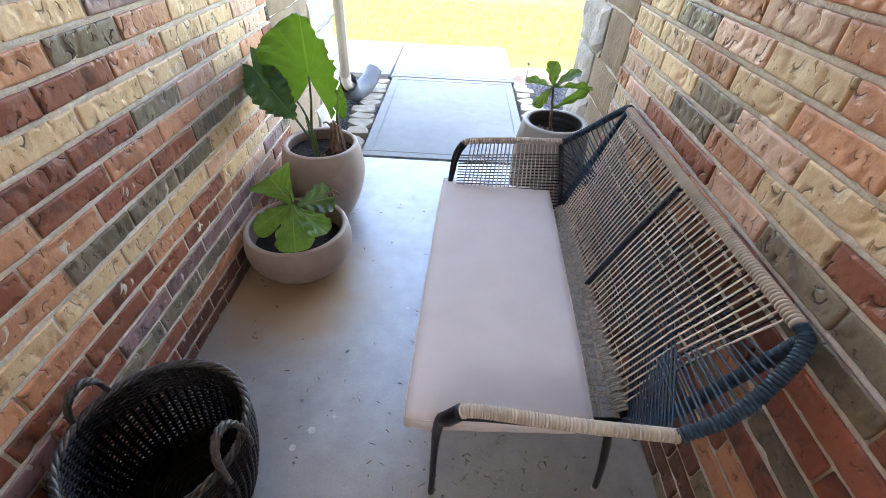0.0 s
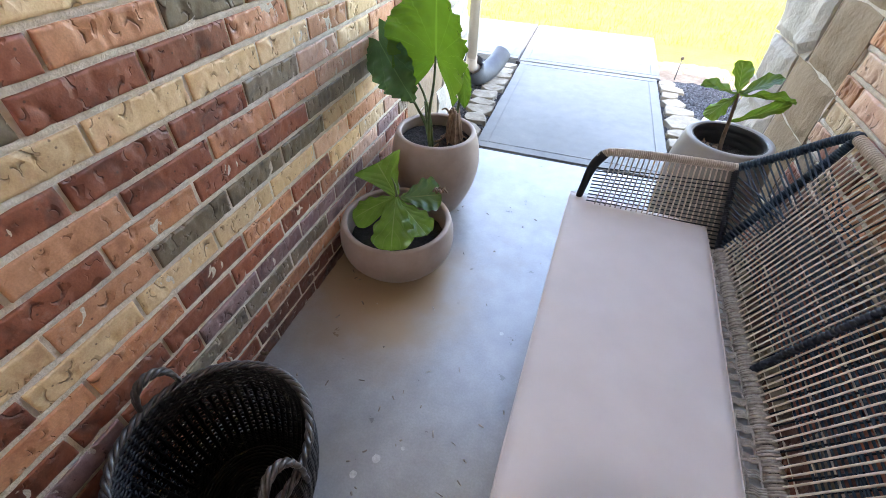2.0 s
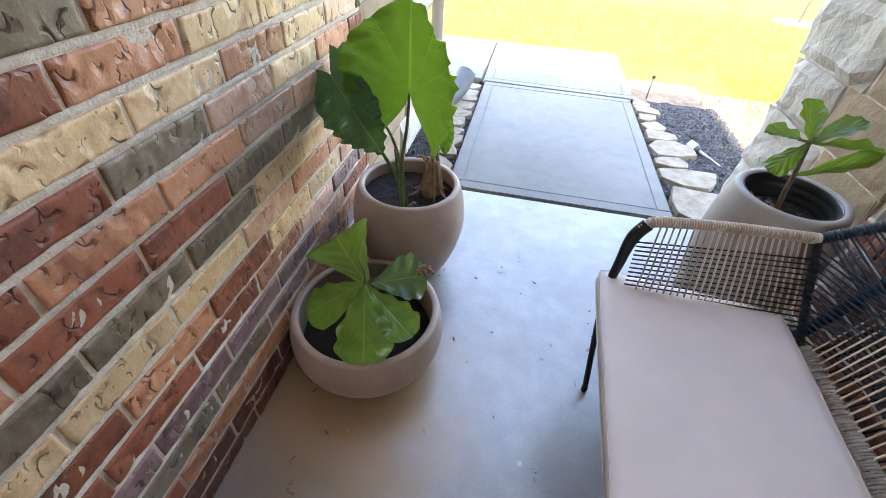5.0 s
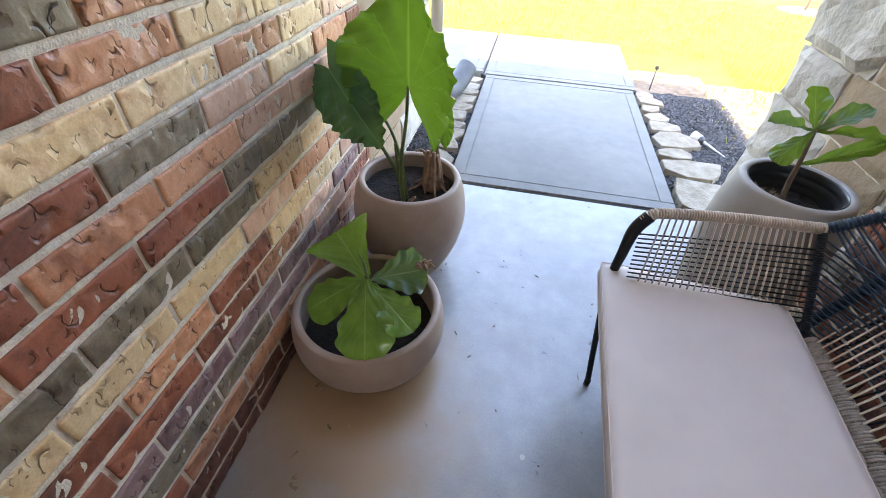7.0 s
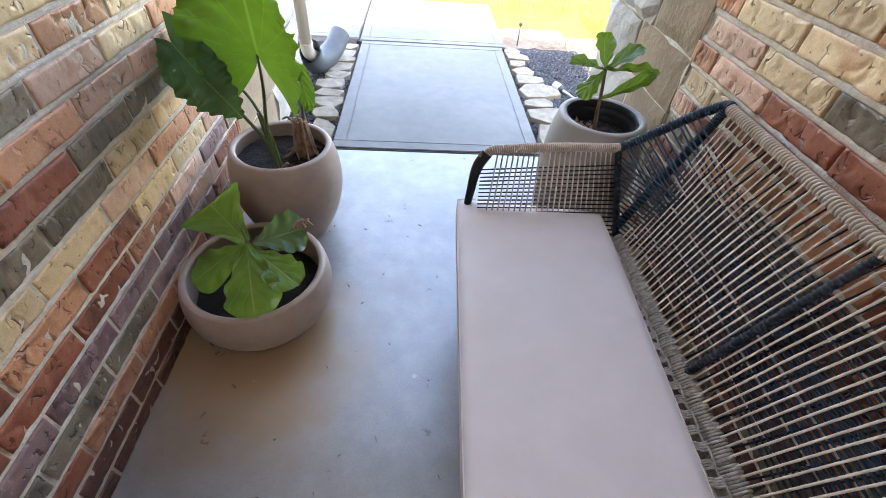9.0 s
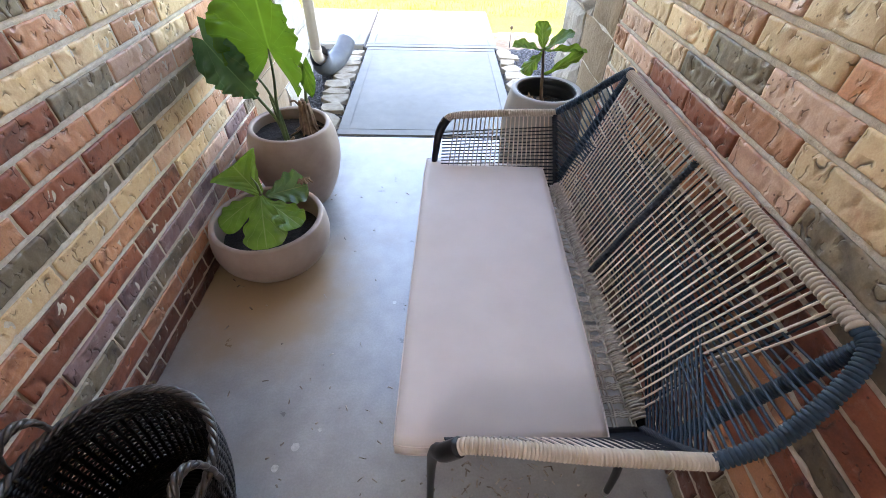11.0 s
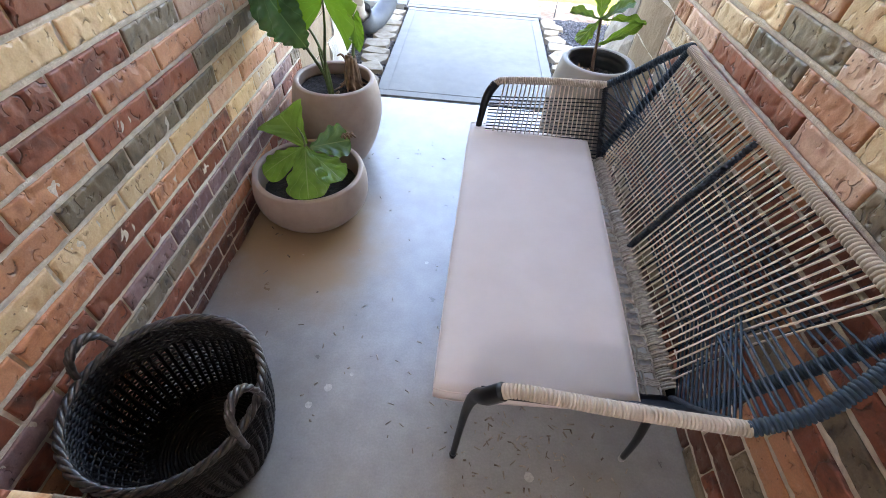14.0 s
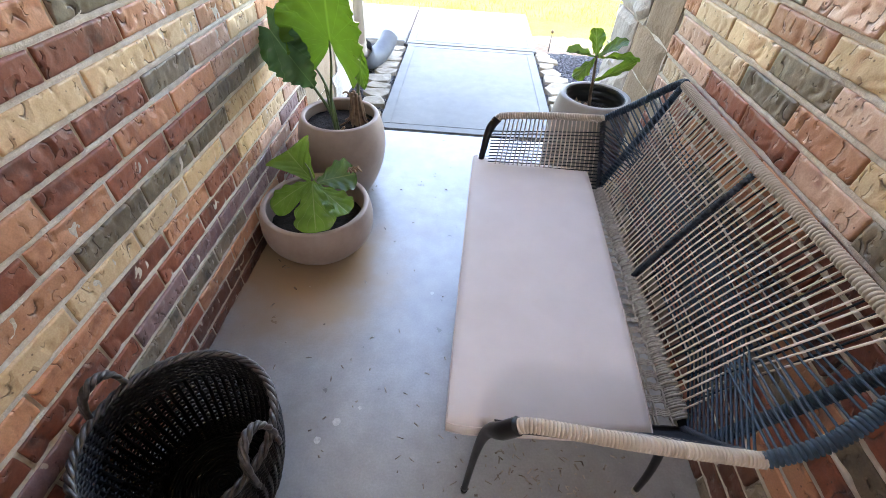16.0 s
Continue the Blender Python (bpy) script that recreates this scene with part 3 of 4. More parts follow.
def blade(name, parent, base, tip, facing, width, mat, outline, cup=0.15, bend=0.1, veins=7, wave=0.0, waves=8, back=0.0, label="", pleat=0.0022, radial=0):
    """One leaf blade from its base to its tip. outline(s) gives the half width for s in 0..1; back lobes reach behind the base by that share."""
    base, tip = Vector(base), Vector(tip)
    ax = tip - base
    ln = ax.length
    ax.normalize()
    n = Vector(facing)
    n = (n - ax * n.dot(ax)).normalized()
    side = n.cross(ax)
    bm = bmesh.new()
    uvl = bm.loops.layers.uv.new("UVMap")
    NS, NT = 40, 9
    grid, uvs = [], {}
    for i in range(NS + 1):
        s = i / NS
        row = []
        for j in range(-NT, NT + 1):
            t = j / NT
            w = width * outline(s)
            along = s * ln
            # side veins sweep forward; lobes reach back beside the stalk
            along += ln * (0.10 * abs(t) ** 1.2 * (1 - s) * s * 2) - back * ln * max(0.0, 1 - s / 0.35) ** 1.1 * abs(t) ** 0.7
            edge = abs(t) ** 2
            lift = cup * w * abs(t) ** 1.6 - bend * ln * s * s + wave * edge * math.sin(2 * math.pi * waves * s + (1.0 if t > 0 else 2.2))
            fan = math.atan2(w * t, along + 0.02 * ln) / math.pi * radial
            if radial:
                lift += pleat * 0.55 * abs(t) ** 0.8 * math.cos(2 * math.pi * fan)
            else:
                lift += pleat * (1 - abs(t)) * abs(t) * 4 * math.cos(2 * math.pi * (veins * s - 1.9 * abs(t)))
            v = bm.verts.new(base + ax * along + side * (w * t) + n * lift)
            uvs[v] = (fan + radial + 0.5, t) if radial else (veins * s - 1.9 * abs(t) + 4.0, t)
            row.append(v)
        grid.append(row)
    for i in range(NS):
        for j in range(2 * NT):
            f = bm.faces.new((grid[i][j], grid[i][j + 1], grid[i + 1][j + 1], grid[i + 1][j]))
            for lp in f.loops:
                lp[uvl].uv = uvs[lp.vert]
    bmesh.ops.remove_doubles(bm, verts=bm.verts, dist=0.0002)
    return part(name, bm, mat, parent, label)


def ear_outline(s):
    w = math.sin(math.pi * min(1.0, (s * 0.86 + 0.14)) ** 0.95) ** 0.75
    w = w * (1 - 0.25 * s)
    return max(0.0, w) * (0.96 + 0.10 * abs(math.sin(math.pi * 8.5 * s + 0.4)) ** 0.7) if s < 1 else 0.0


def fig_outline(s):
    """Narrow at the stalk, widest at two thirds, a blunt wavy end."""
    if s >= 1:
        return 0.0
    w = 0.20 + 0.80 * math.sin(math.pi * 0.5 * min(1.0, s / 0.66)) ** 1.6 if s < 0.66 else math.sqrt(max(0.0, 1 - ((s - 0.66) / 0.34) ** 2.6))
    return w * (1 + 0.055 * math.sin(2 * math.pi * 4.1 * s + 0.7)) * min(1.0, 0.35 + s * 9)


def fan_outline(s):
    """A broad leaf cut off almost square at its end."""
    if s >= 1:
        return 0.0
    return (0.14 + 0.86 * s ** 1.15) * (1 + 0.03 * math.sin(2 * math.pi * 3.3 * s)) * (1.0 if s < 0.9 else math.sqrt(max(0.0, 1 - ((s - 0.9) / 0.1) ** 2)))


# elephant ear in the tall planter
ear = thing("elephant_ear_plant", PTX, PTY, 0.345, "elephant ear plant with big scalloped green leaves", "plant")
blade("leaf", ear, (-0.601, 2.425, 0.765), (-0.585, 2.36, 1.03), (-0.12, -1, 0.2), 0.180, EAR_LEAF, ear_outline, 0.55, 0.03, 7, 0.010, 9, 0.60, pleat=0.022, radial=9)
blade("leaf", ear, (-0.832, 2.40, 0.80), (-0.672, 2.33, 0.60), (-0.25, -1, 0.35), 0.105, EAR_SIDE, ear_outline, 0.20, 0.10, 7, 0.012, 8, 0.22, pleat=0.009, radial=8)
blade("leaf", ear, (-0.765, 2.48, 0.71), (-0.815, 2.46, 0.875), (-0.1, -1, 0.1), 0.085, EAR_SIDE, ear_outline, -0.25, 0.05, 6, 0.008, 8, 0.3)
blade("leaf", ear, (-0.52, 2.56, 0.66), (-0.50, 2.54, 0.52), (0.3, -1, 0.2), 0.035, EAR_LEAF, ear_outline, 0.2, 0.05, 5, 0.004, 6, 0.2)
for pts in (((-0.628, 2.44, 0.35), (-0.635, 2.445, 0.5), (-0.612, 2.435, 0.66), (-0.604, 2.428, 0.767)),
            ((-0.632, 2.45, 0.35), (-0.655, 2.46, 0.45), (-0.72, 2.45, 0.58), (-0.80, 2.425, 0.775), (-0.83, 2.405, 0.80)),
            ((-0.622, 2.455, 0.35), (-0.64, 2.47, 0.48), (-0.68, 2.48, 0.60), (-0.76, 2.482, 0.71)),
            ((-0.622, 2.46, 0.35), (-0.648, 2.462, 0.46), (-0.660, 2.46, 0.56)),
            ((-0.545, 2.55, 0.45), (-0.535, 2.56, 0.52), (-0.53, 2.565, 0.60), (-0.52, 2.562, 0.66))):
    bm = bmesh.new()
    sweep(bm, smooth_line(pts, 8), lambda s: 0.0088 - 0.005 * s, 8)
    part("stem", bm, STEM_GREEN, ear)
bm = bmesh.new()
lathe(bm, [(0.0, 0.0), (0.034, 0.0), (0.038, 0.02), (0.030, 0.06), (0.021, 0.1), (0.015, 0.14), (0.0, 0.145)], 12, -0.548, 2.55, 0.345)
for k in range(9):
    a = k * 0.73
    c, d = math.cos(a), math.sin(a)
    out = 0.05 + 0.02 * (k % 3)
    sweep(bm, smooth_line([(-0.548 + c * 0.016, 2.55 + d * 0.016, 0.49 + 0.014 * (k % 2)), (-0.548 + c * 0.030, 2.55 + d * 0.030, 0.43), (-0.548 + c * 0.040, 2.55 + d * 0.040, 0.375), (-0.548 + c * out, 2.55 + d * out, 0.35)], 5), lambda s: 0.0085 - 0.005 * s, 5)
sweep(bm, smooth_line([(-0.56, 2.545, 0.47), (-0.585, 2.54, 0.505), (-0.605, 2.535, 0.50)], 5), lambda s: 0.007 - 0.004 * s, 5)
part("corm", bm, DRY_LEAF, ear, "dry brown sheathed old stump")
bm = bmesh.new()
sweep(bm, smooth_line([(-0.60, 2.42, 0.352), (-0.595, 2.405, 0.375), (-0.575, 2.40, 0.40)], 5), lambda s: 0.011 - 0.006 * s, 7)
part("shoot", bm, DRY_LEAF, ear, "small dry shoot")

# fig in the bowl
fig = thing("fiddle_leaf_fig", PBX, PBY, 0.13, "young fiddle-leaf fig with broad glossy leaves", "plant", "fig plants")
C = (-0.634, 2.05, 0.335)
blade("leaf", fig, C, (-0.757, 2.15, 0.402), (-0.1, -0.45, 1.0), 0.118, FIG_LEAF, fan_outline, 0.22, -0.02, 4, 0.004, 3, pleat=0.002)
blade("leaf", fig, C, (-0.80, 1.955, 0.262), (-0.25, -0.45, 1), 0.070, FIG_LEAF, fig_outline, -0.16, 0.12, 4, 0.005, 4, pleat=0.0014)
blade("leaf", fig, C, (-0.575, 1.83, 0.262), (0.05, -0.75, 1), 0.082, FIG_LEAF, fig_outline, -0.10, 0.12, 4, 0.006, 4, pleat=0.0014)
blade("leaf", fig, (-0.625, 2.045, 0.318), (-0.462, 1.93, 0.287), (0.35, -0.5, 1), 0.058, FIG_LEAF, fig_outline, 0.12, 0.10, 4, 0.006, 4, pleat=0.0014)
scorched = blade("leaf", fig, (-0.62, 2.06, 0.322), (-0.470, 2.13, 0.335), (0.2, -0.8, 1), 0.070, FIG_BROWN, fig_outline, 0.22, 0.08, 4, 0.008, 4, label="bluish leaf scorched brown at its tip", pleat=0.0014)
bm = bmesh.new()
for k in range(6):
    a = k * 1.1
    p = Vector((-0.478 + 0.016 * math.cos(a), 2.125 + 0.014 * math.sin(a), 0.345))
    sweep(bm, smooth_line([p, p + Vector((0.012 * math.sin(a), 0.006, 0.012)), p + Vector((0.02 * math.cos(a * 2), -0.004, 0.004))], 4), lambda s: 0.0065 - 0.003 * s, 5)
part("crisp_edge", bm, DRY_LEAF, scorched, "curled brown dried leaf edge")
bm = bmesh.new()
sweep(bm, smooth_line([(-0.645, 2.06, 0.12), (-0.64, 2.055, 0.22), (-0.634, 2.05, 0.338)], 5), 0.006, 8)
part("stem", bm, STEM_BROWN, fig)
bm = bmesh.new()
sweep(bm, smooth_line([(-0.632, 2.05, 0.335), (-0.642, 2.062, 0.375), (-0.66, 2.07, 0.405)], 5), lambda s: 0.006 - 0.0045 * s, 6)
part("bud", bm, STEM_GREEN, fig, "folded new leaf at the crown")

# fig in the grey planter
fig2 = thing("fiddle_leaf_fig", PRX, PRY, 0.545, "small fiddle-leaf fig with a leaning stem", "plant", "fig plants")
C = (0.473, 2.40, 0.785)
blade("leaf", fig2, C, (0.352, 2.385, 0.815), (0.1, -0.25, 1), 0.026, FIG_SKY, fig_outline, 0.7, 0.10, 5, 0.005, 3)
blade("leaf", fig2, C, (0.470, 2.49, 0.868), (0.1, -0.7, 0.9), 0.034, FIG_LEAF, fig_outline, 0.35, 0.02, 5, 0.005, 3)
blade("leaf", fig2, C, (0.590, 2.44, 0.848), (-0.1, -0.3, 1), 0.030, FIG_SKY, fig_outline, 0.4, 0.04, 5, 0.005, 3)
blade("leaf", fig2, C, (0.640, 2.38, 0.800), (0.0, -0.1, 1), 0.026, FIG_LEAF, fig_outline, 0.6, 0.08, 5, 0.006, 3)
blade("leaf", fig2, C, (0.392, 2.35, 0.722), (-0.4, -0.5, 0.8), 0.031, FIG_LEAF, fig_outline, -0.2, 0.12, 5, 0.005, 3)
blade("leaf", fig2, (0.488, 2.40, 0.690), (0.630, 2.37, 0.785), (0.2, -0.6, 0.8), 0.022, FIG_LEAF, fig_outline, 0.6, -0.06, 5, 0.006, 3)
bm = bmesh.new()
sweep(bm, smooth_line([(0.505, 2.40, 0.565), (0.492, 2.40, 0.64), (0.486, 2.40, 0.70), (0.473, 2.40, 0.79)], 6), lambda s: 0.008 - 0.003 * s, 8)
part("stem", bm, STEM_BROWN, fig2)
bm = bmesh.new()
for _ in range(44):
    a, q = rnd.uniform(1.6, 5.2), rnd.uniform(0.01, 0.10)
    c = Vector((PRX + q * math.cos(a), PRY + q * math.sin(a), 0.574))
    t, l = rnd.uniform(0, 6.28), rnd.uniform(0.006, 0.020)
    e, f = Vector((math.cos(t), math.sin(t), rnd.uniform(-0.2, 0.4))), Vector((-math.sin(t), math.cos(t), 0.2))
    bm.faces.new([bm.verts.new(c + e * l * p + f * l * 0.35 * q2 + Vector((0, 0, 0.004 * p * p))) for p, q2 in ((-1, 0), (0, -1), (1, 0), (0, 1))])
part("litter", bm, DRY_LEAF, fig2, "dry leaf litter on the soil")["kind"] = "stuff"

# ---- bench ----
MID = 1.572


def V(x, dy, z, side=-1):
    return Vector((x, MID + side * dy, z))


bench = thing("rope_bench", 0.3, MID, 0, "two-seat bench of beige and navy cord on dark metal frame", "bench")
SEAT_Z = 0.385
HALF = 0.49                      # half length of the seat frame


def wrapped(name, pts, r, mat, label="", pitch=0.0062, ripple=0.24):
    line = resample(smooth_line(pts, 24), pitch / 8)
    return part(name, sweep(bmesh.new(), line, r, 10, ripple=ripple, pitch=pitch), mat, bench, label)


def arm_top(side):
    """Front upright, arm rail, raised rear corner."""
    return [V(0.075, 0.605, 0.56, side), V(0.10, 0.613, 0.602, side), V(0.14, 0.617, 0.614, side), V(0.32, 0.635, 0.618, side), V(0.518, 0.645, 0.618, side)]


for side in (-1, 1):
    a = arm_top(side)
    wrapped("arm_rail", a[1:] if side < 0 else [V(0.083, 0.608, 0.580, side)] + a[1:], 0.0148, CORD_RAIL, "arm rail wound with beige cord", 0.0066)
    # rear corner: navy rail rising to the back
    wrapped("corner_rail", [a[-1], V(0.60, 0.632, 0.68, side), V(0.675, 0.59, 0.765, side), V(0.708, 0.555, 0.808, side), V(0.708, 0.525, 0.818, side)], 0.0145, CORD_NAVY_LIT, "corner rail wound with navy cord", 0.0085)
    wrapped("back_post", [V(0.540, HALF + 0.035, 0.385, side), V(0.625, 0.535, 0.59, side), V(0.712, 0.545, 0.80, side)], 0.014, CORD_NAVY_LIT, "post wound with navy cord")
    wrapped("arm_post", [V(0.515, 0.64, 0.612, side), V(0.525, 0.57, 0.50, side), V(0.53, HALF, 0.395, side)], 0.011, CORD_DARK)
    bm = bmesh.new()
    fx, fy = (0.048, 0.535) if side < 0 else (0.088, 0.495)
    leg = smooth_line([a[1], a[0], V(0.060, 0.58, 0.50, side), V(0.052, 0.555, 0.36, side), V(fx, fy, 0.02, side)], 10)
    sweep(bm, leg, lambda s: 0.0175 - 0.0085 * min(1, max(0, s - 0.25) * 1.7), 10)
    fl = part("front_leg", bm, METAL_DARK, bench)
    part("glide", lathe(bmesh.new(), [(0.0, 0.0), (0.009, 0.0), (0.0105, 0.022), (0.0, 0.023)], 12, fx, MID + side * fy), PLASTIC_BLACK, fl)
    bm = bmesh.new()
    sweep(bm, smooth_line([V(0.485, 0.515, SEAT_Z - 0.005, side), V(0.52, 0.512, 0.2, side), V(0.551, 0.497, 0.018, side)], 8), lambda s: 0.011 - 0.002 * s, 10)
    bl = part("back_leg", bm, METAL_DARK, bench)
    part("glide", lathe(bmesh.new(), [(0.0, 0.0), (0.009, 0.0), (0.0105, 0.022), (0.0, 0.023)], 12, 0.551, MID + side * 0.497), GLIDE, bl, "pale foot glide")
    bm = bmesh.new()
    if side < 0:
        sweep(bm, smooth_line([V(0.075, 0.592, 0.545, side), V(0.16, 0.606, 0.572, side), V(0.30, 0.62, 0.588, side), V(0.44, 0.63, 0.60, side)], 6), 0.009, 8)
        part("arm_lower_rail", bm, METAL_DARK, bench)
    bm = bmesh.new()
    sweep(bm, [V(0.055, HALF + 0.01, SEAT_Z, side), V(0.53, HALF, SEAT_Z, side)], 0.012, 10)
    part("seat_side_rail", bm, METAL_DARK, bench)

    # cords of the arm: navy ones lengthwise, beige ones looped over the rail
    low = [V(0.075, HALF + 0.01, SEAT_Z, side), V(0.53, HALF, SEAT_Z, side)]
    for k in range(17):
        f = (k + 0.6) / 20.5
        p = low[0].lerp(V(0.085, 0.608, 0.60, side), f)
        q = low[1].lerp(a[-1], f)
        bm = bmesh.new()
        sweep(bm, [p, p.lerp(q, 0.5) + Vector((0, side * 0.002, 0)), q], 0.0024, 5)
        part("cord", bm, CORD_DARK, bench)
    for k in range(23):
        u = (k + 0.5) / 23
        xt, xb = 0.125 + 0.375 * u, 0.09 + 0.42 * u
        top = V(xt, 0.616 + 0.03 * u, 0.614, side)
        bot = V(xb, HALF + 0.01, SEAT_Z + 0.004, side)
        bm = bmesh.new()
        sweep(bm, [bot, bot.lerp(top, 0.5) + Vector((0, -side * 0.004, 0)), top], 0.0026, 5, caps=False)
        # the first eight are beige too; grey paints their silhouette against the bright outside
        part("cord", bm, CORD_GREY if k < 8 else CORD_LIGHT, bench)

wrapped("top_rail", [V(0.708, 0.525, 0.818), V(0.712, 0.3, 0.812), V(0.712, 0, 0.808), V(0.712, -0.3, 0.810), V(0.708, -0.525, 0.812)], 0.0158, CORD_RAIL, "top rail wound with beige cord", 0.0095, 0.42)
bm = bmesh.new()
sweep(bm, [V(0.532, HALF, SEAT_Z + 0.008), V(0.532, -HALF, SEAT_Z + 0.008)], 0.013, 10)
part("seat_rear_rail", bm, METAL_DARK, bench)
bm = bmesh.new()
sweep(bm, [V(0.05, HALF, SEAT_Z), V(0.05, -HALF, SEAT_Z)], 0.013, 10)
part("seat_front_rail", bm, METAL_DARK, bench)
wrapped("mid_post", [V(0.526, 0.012, SEAT_Z + 0.016), V(0.606, 0.012, 0.60), V(0.694, 0.012, 0.80)], 0.0095, CORD_DARK, "middle post wound with navy cord", 0.01)
# cords of the back: beige ones over the front, navy ones lengthwise behind
NB = 48
for k in range(NB):
    u = (k + 0.5) / NB * 2 - 1
    bot = V(0.527, -u * (HALF - 0.030), SEAT_Z + 0.016)
    top = V(0.700, -u * 0.512, 0.806)
    bm = bmesh.new()
    sweep(bm, [bot, bot.lerp(top, 0.5) + Vector((-0.004, -0.016 * u ** 5, 0.002)), top], 0.0024, 6, caps=False)
    part("cord", bm, CORD_LIGHT, bench)
RAIL = {side: smooth_line([V(0.530, 0.642, 0.628, side), V(0.60, 0.632, 0.68, side), V(0.675, 0.59, 0.765, side)], 12) for side in (-1, 1)}


def back_point(dy, g):
    """A place on the rear plane of the back, g up from the seat rail."""
    return V(0.553, dy, 0.392).lerp(V(0.716, dy, 0.80), g)


# lengthwise cords: a dense set from the arm posts, an open set from the raised corner rails, crossing behind the beige ones
for k in range(29):
    dense = k < 15
    f = (k + 0.5) / 15 if dense else (k - 14.5) / 14
    ends = []
    for side in (-1, 1):
        ends.append(V(0.53, HALF + 0.01, 0.40, side).lerp(V(0.519, 0.635, 0.605, side), f) if dense else RAIL[side][int(f * (len(RAIL[side]) - 1))])
    g = 0.12 + 0.42 * f if dense else 0.30 + 0.46 * f
    near, far = back_point(0.33, g), back_point(-0.33, g)
    bm = bmesh.new()
    sweep(bm, [ends[0], ends[0].lerp(near, 0.5), near, back_point(0, g + 0.01), far, far.lerp(ends[1], 0.5), ends[1]], 0.0028, 5, caps=False)
    part("cord", bm, CORD_NAVY_LIT, bench)
for k in range(30):
    u = (k + 0.5) / 30 * 2 - 1
    bm = bmesh.new()
    sweep(bm, [V(0.556, -u * HALF * 0.94 - 0.02, SEAT_Z + 0.015), V(0.720, -u * 0.46 + 0.03, 0.80)], 0.0024, 5, caps=False)
    part("cord", bm, CORD_DARK, bench)
# seat: flat woven bands and the coils that tie them to the rear rail
NBAND = 27
for k in range(NBAND):
    y = (k + 0.5) / NBAND * 2 - 1
    bm = bmesh.new()
    for e in (-0.0075, -0.0025, 0.0025, 0.0075):
        pts = [V(0.05 + 0.48 * i / 40, -y * (HALF - 0.02), SEAT_Z + 0.011 + 0.0035 * math.cos(math.pi * (i + k))) + Vector((0, e, 0)) for i in range(41)]
        sweep(bm, pts, 0.0028, 5, caps=False)
    part("seat_band", bm, CORD_GREY, bench)
    bm = bmesh.new()
    for c in range(5):
        yy = MID + y * (HALF - 0.02) + (c - 2) * 0.0070
        rr = 0.0195 + 0.002 * math.sin(c * 2.1 + k)
        pts = [(0.530 + rr * math.cos(2 * math.pi * j / 12), yy + 0.005 * math.cos(2 * math.pi * j / 12 + 0.6), SEAT_Z + 0.011 + rr * math.sin(2 * math.pi * j / 12)) for j in range(12)]
        sweep(bm, pts, 0.0038, 6, closed=True)
    part("seat_coil", bm, CORD_GREY, bench)
for i in range(12):
    x = 0.07 + 0.04 * i
    bm = bmesh.new()
    for e in (-0.004, 0.004):
        pts = [(x + e, MID + (k / 54 * 2 - 1) * (HALF - 0.005), SEAT_Z + 0.011 - 0.0035 * math.cos(math.pi * (k // 2 + i))) for k in range(55)]
        sweep(bm, pts, 0.0028, 5, caps=False)
    part("seat_band", bm, CORD_GREY, bench)

# ---- cushion ----
cushion = thing("seat_cushion", 0.22, MID, 0.405, "long thin pale pinkish-beige seat cushion lying on the bench", "cushion")
CZ0, CZ1 = 0.398, 0.450
ca, cb, cc, cd = Vector((-0.030, 1.020)), Vector((0.432, 1.036)), Vector((0.482, 2.112)), Vector((0.018, 2.172))


def cushion_xy(u, v):
    """Corner-rounded place on the cushion's plan for u, v in -1..1."""
    k = 0.032
    uu, vv = u * math.sqrt(1 - k * v ** 6), v * math.sqrt(1 - 0.03 * u ** 8)
    s, t = (uu + 1) / 2, (vv + 1) / 2
    return ca.lerp(cb, s).lerp(cd.lerp(cc, s), t)


bm = bmesh.new()
NU, NV = 22, 46
layers = []
for top in (1, 0):
    g = []
    for i in range(NU + 1):
        row = []
        for j in range(NV + 1):
            u, v = i / NU * 2 - 1, j / NV * 2 - 1
            p = cushion_xy(u, v)
            e = (1 - u ** 8) * (1 - v ** 14)
            puff = 0.010 * e + 0.0016 * noise.noise((p.x * 9, p.y * 6, 1)) * e
            crease = 0.004 * math.exp(-((u + 0.8) ** 2 + (v + 0.93) ** 2) * 60) * math.sin(40 * u + 25 * v)
            z = (CZ1 - 0.008 + puff + crease) if top else (CZ0 + 0.006 - 0.006 * e)
            row.append(bm.verts.new((p.x, p.y, z)))
        g.append(row)
    layers.append(g)
    for i in range(NU):
        for j in range(NV):
            q = (g[i][j], g[i + 1][j], g[i + 1][j + 1], g[i][j + 1])
            bm.faces.new(q if top else q[::-1])
loop_ij = [(i, 0) for i in range(NU)] + [(NU, j) for j in range(NV)] + [(i, NV) for i in range(NU, 0, -1)] + [(0, j) for j in range(NV, 0, -1)]
T, B = layers
for (i, j), (k, l) in zip(loop_ij, loop_ij[1:] + loop_ij[:1]):
    bm.faces.new((B[i][j], B[k][l], T[k][l], T[i][j]))
part("cover", bm, CUSHION, cushion)
for z in (CZ1 - 0.008, CZ0 + 0.006):
    pts = []
    for i, j in loop_ij:
        p = cushion_xy(i / NU * 2 - 1, j / NV * 2 - 1)
        pts.append((p.x, p.y, z))
    part("piping", sweep(bmesh.new(), pts, 0.0016, 6, closed=True), PIPING, cushion, "thin seam round the edge")

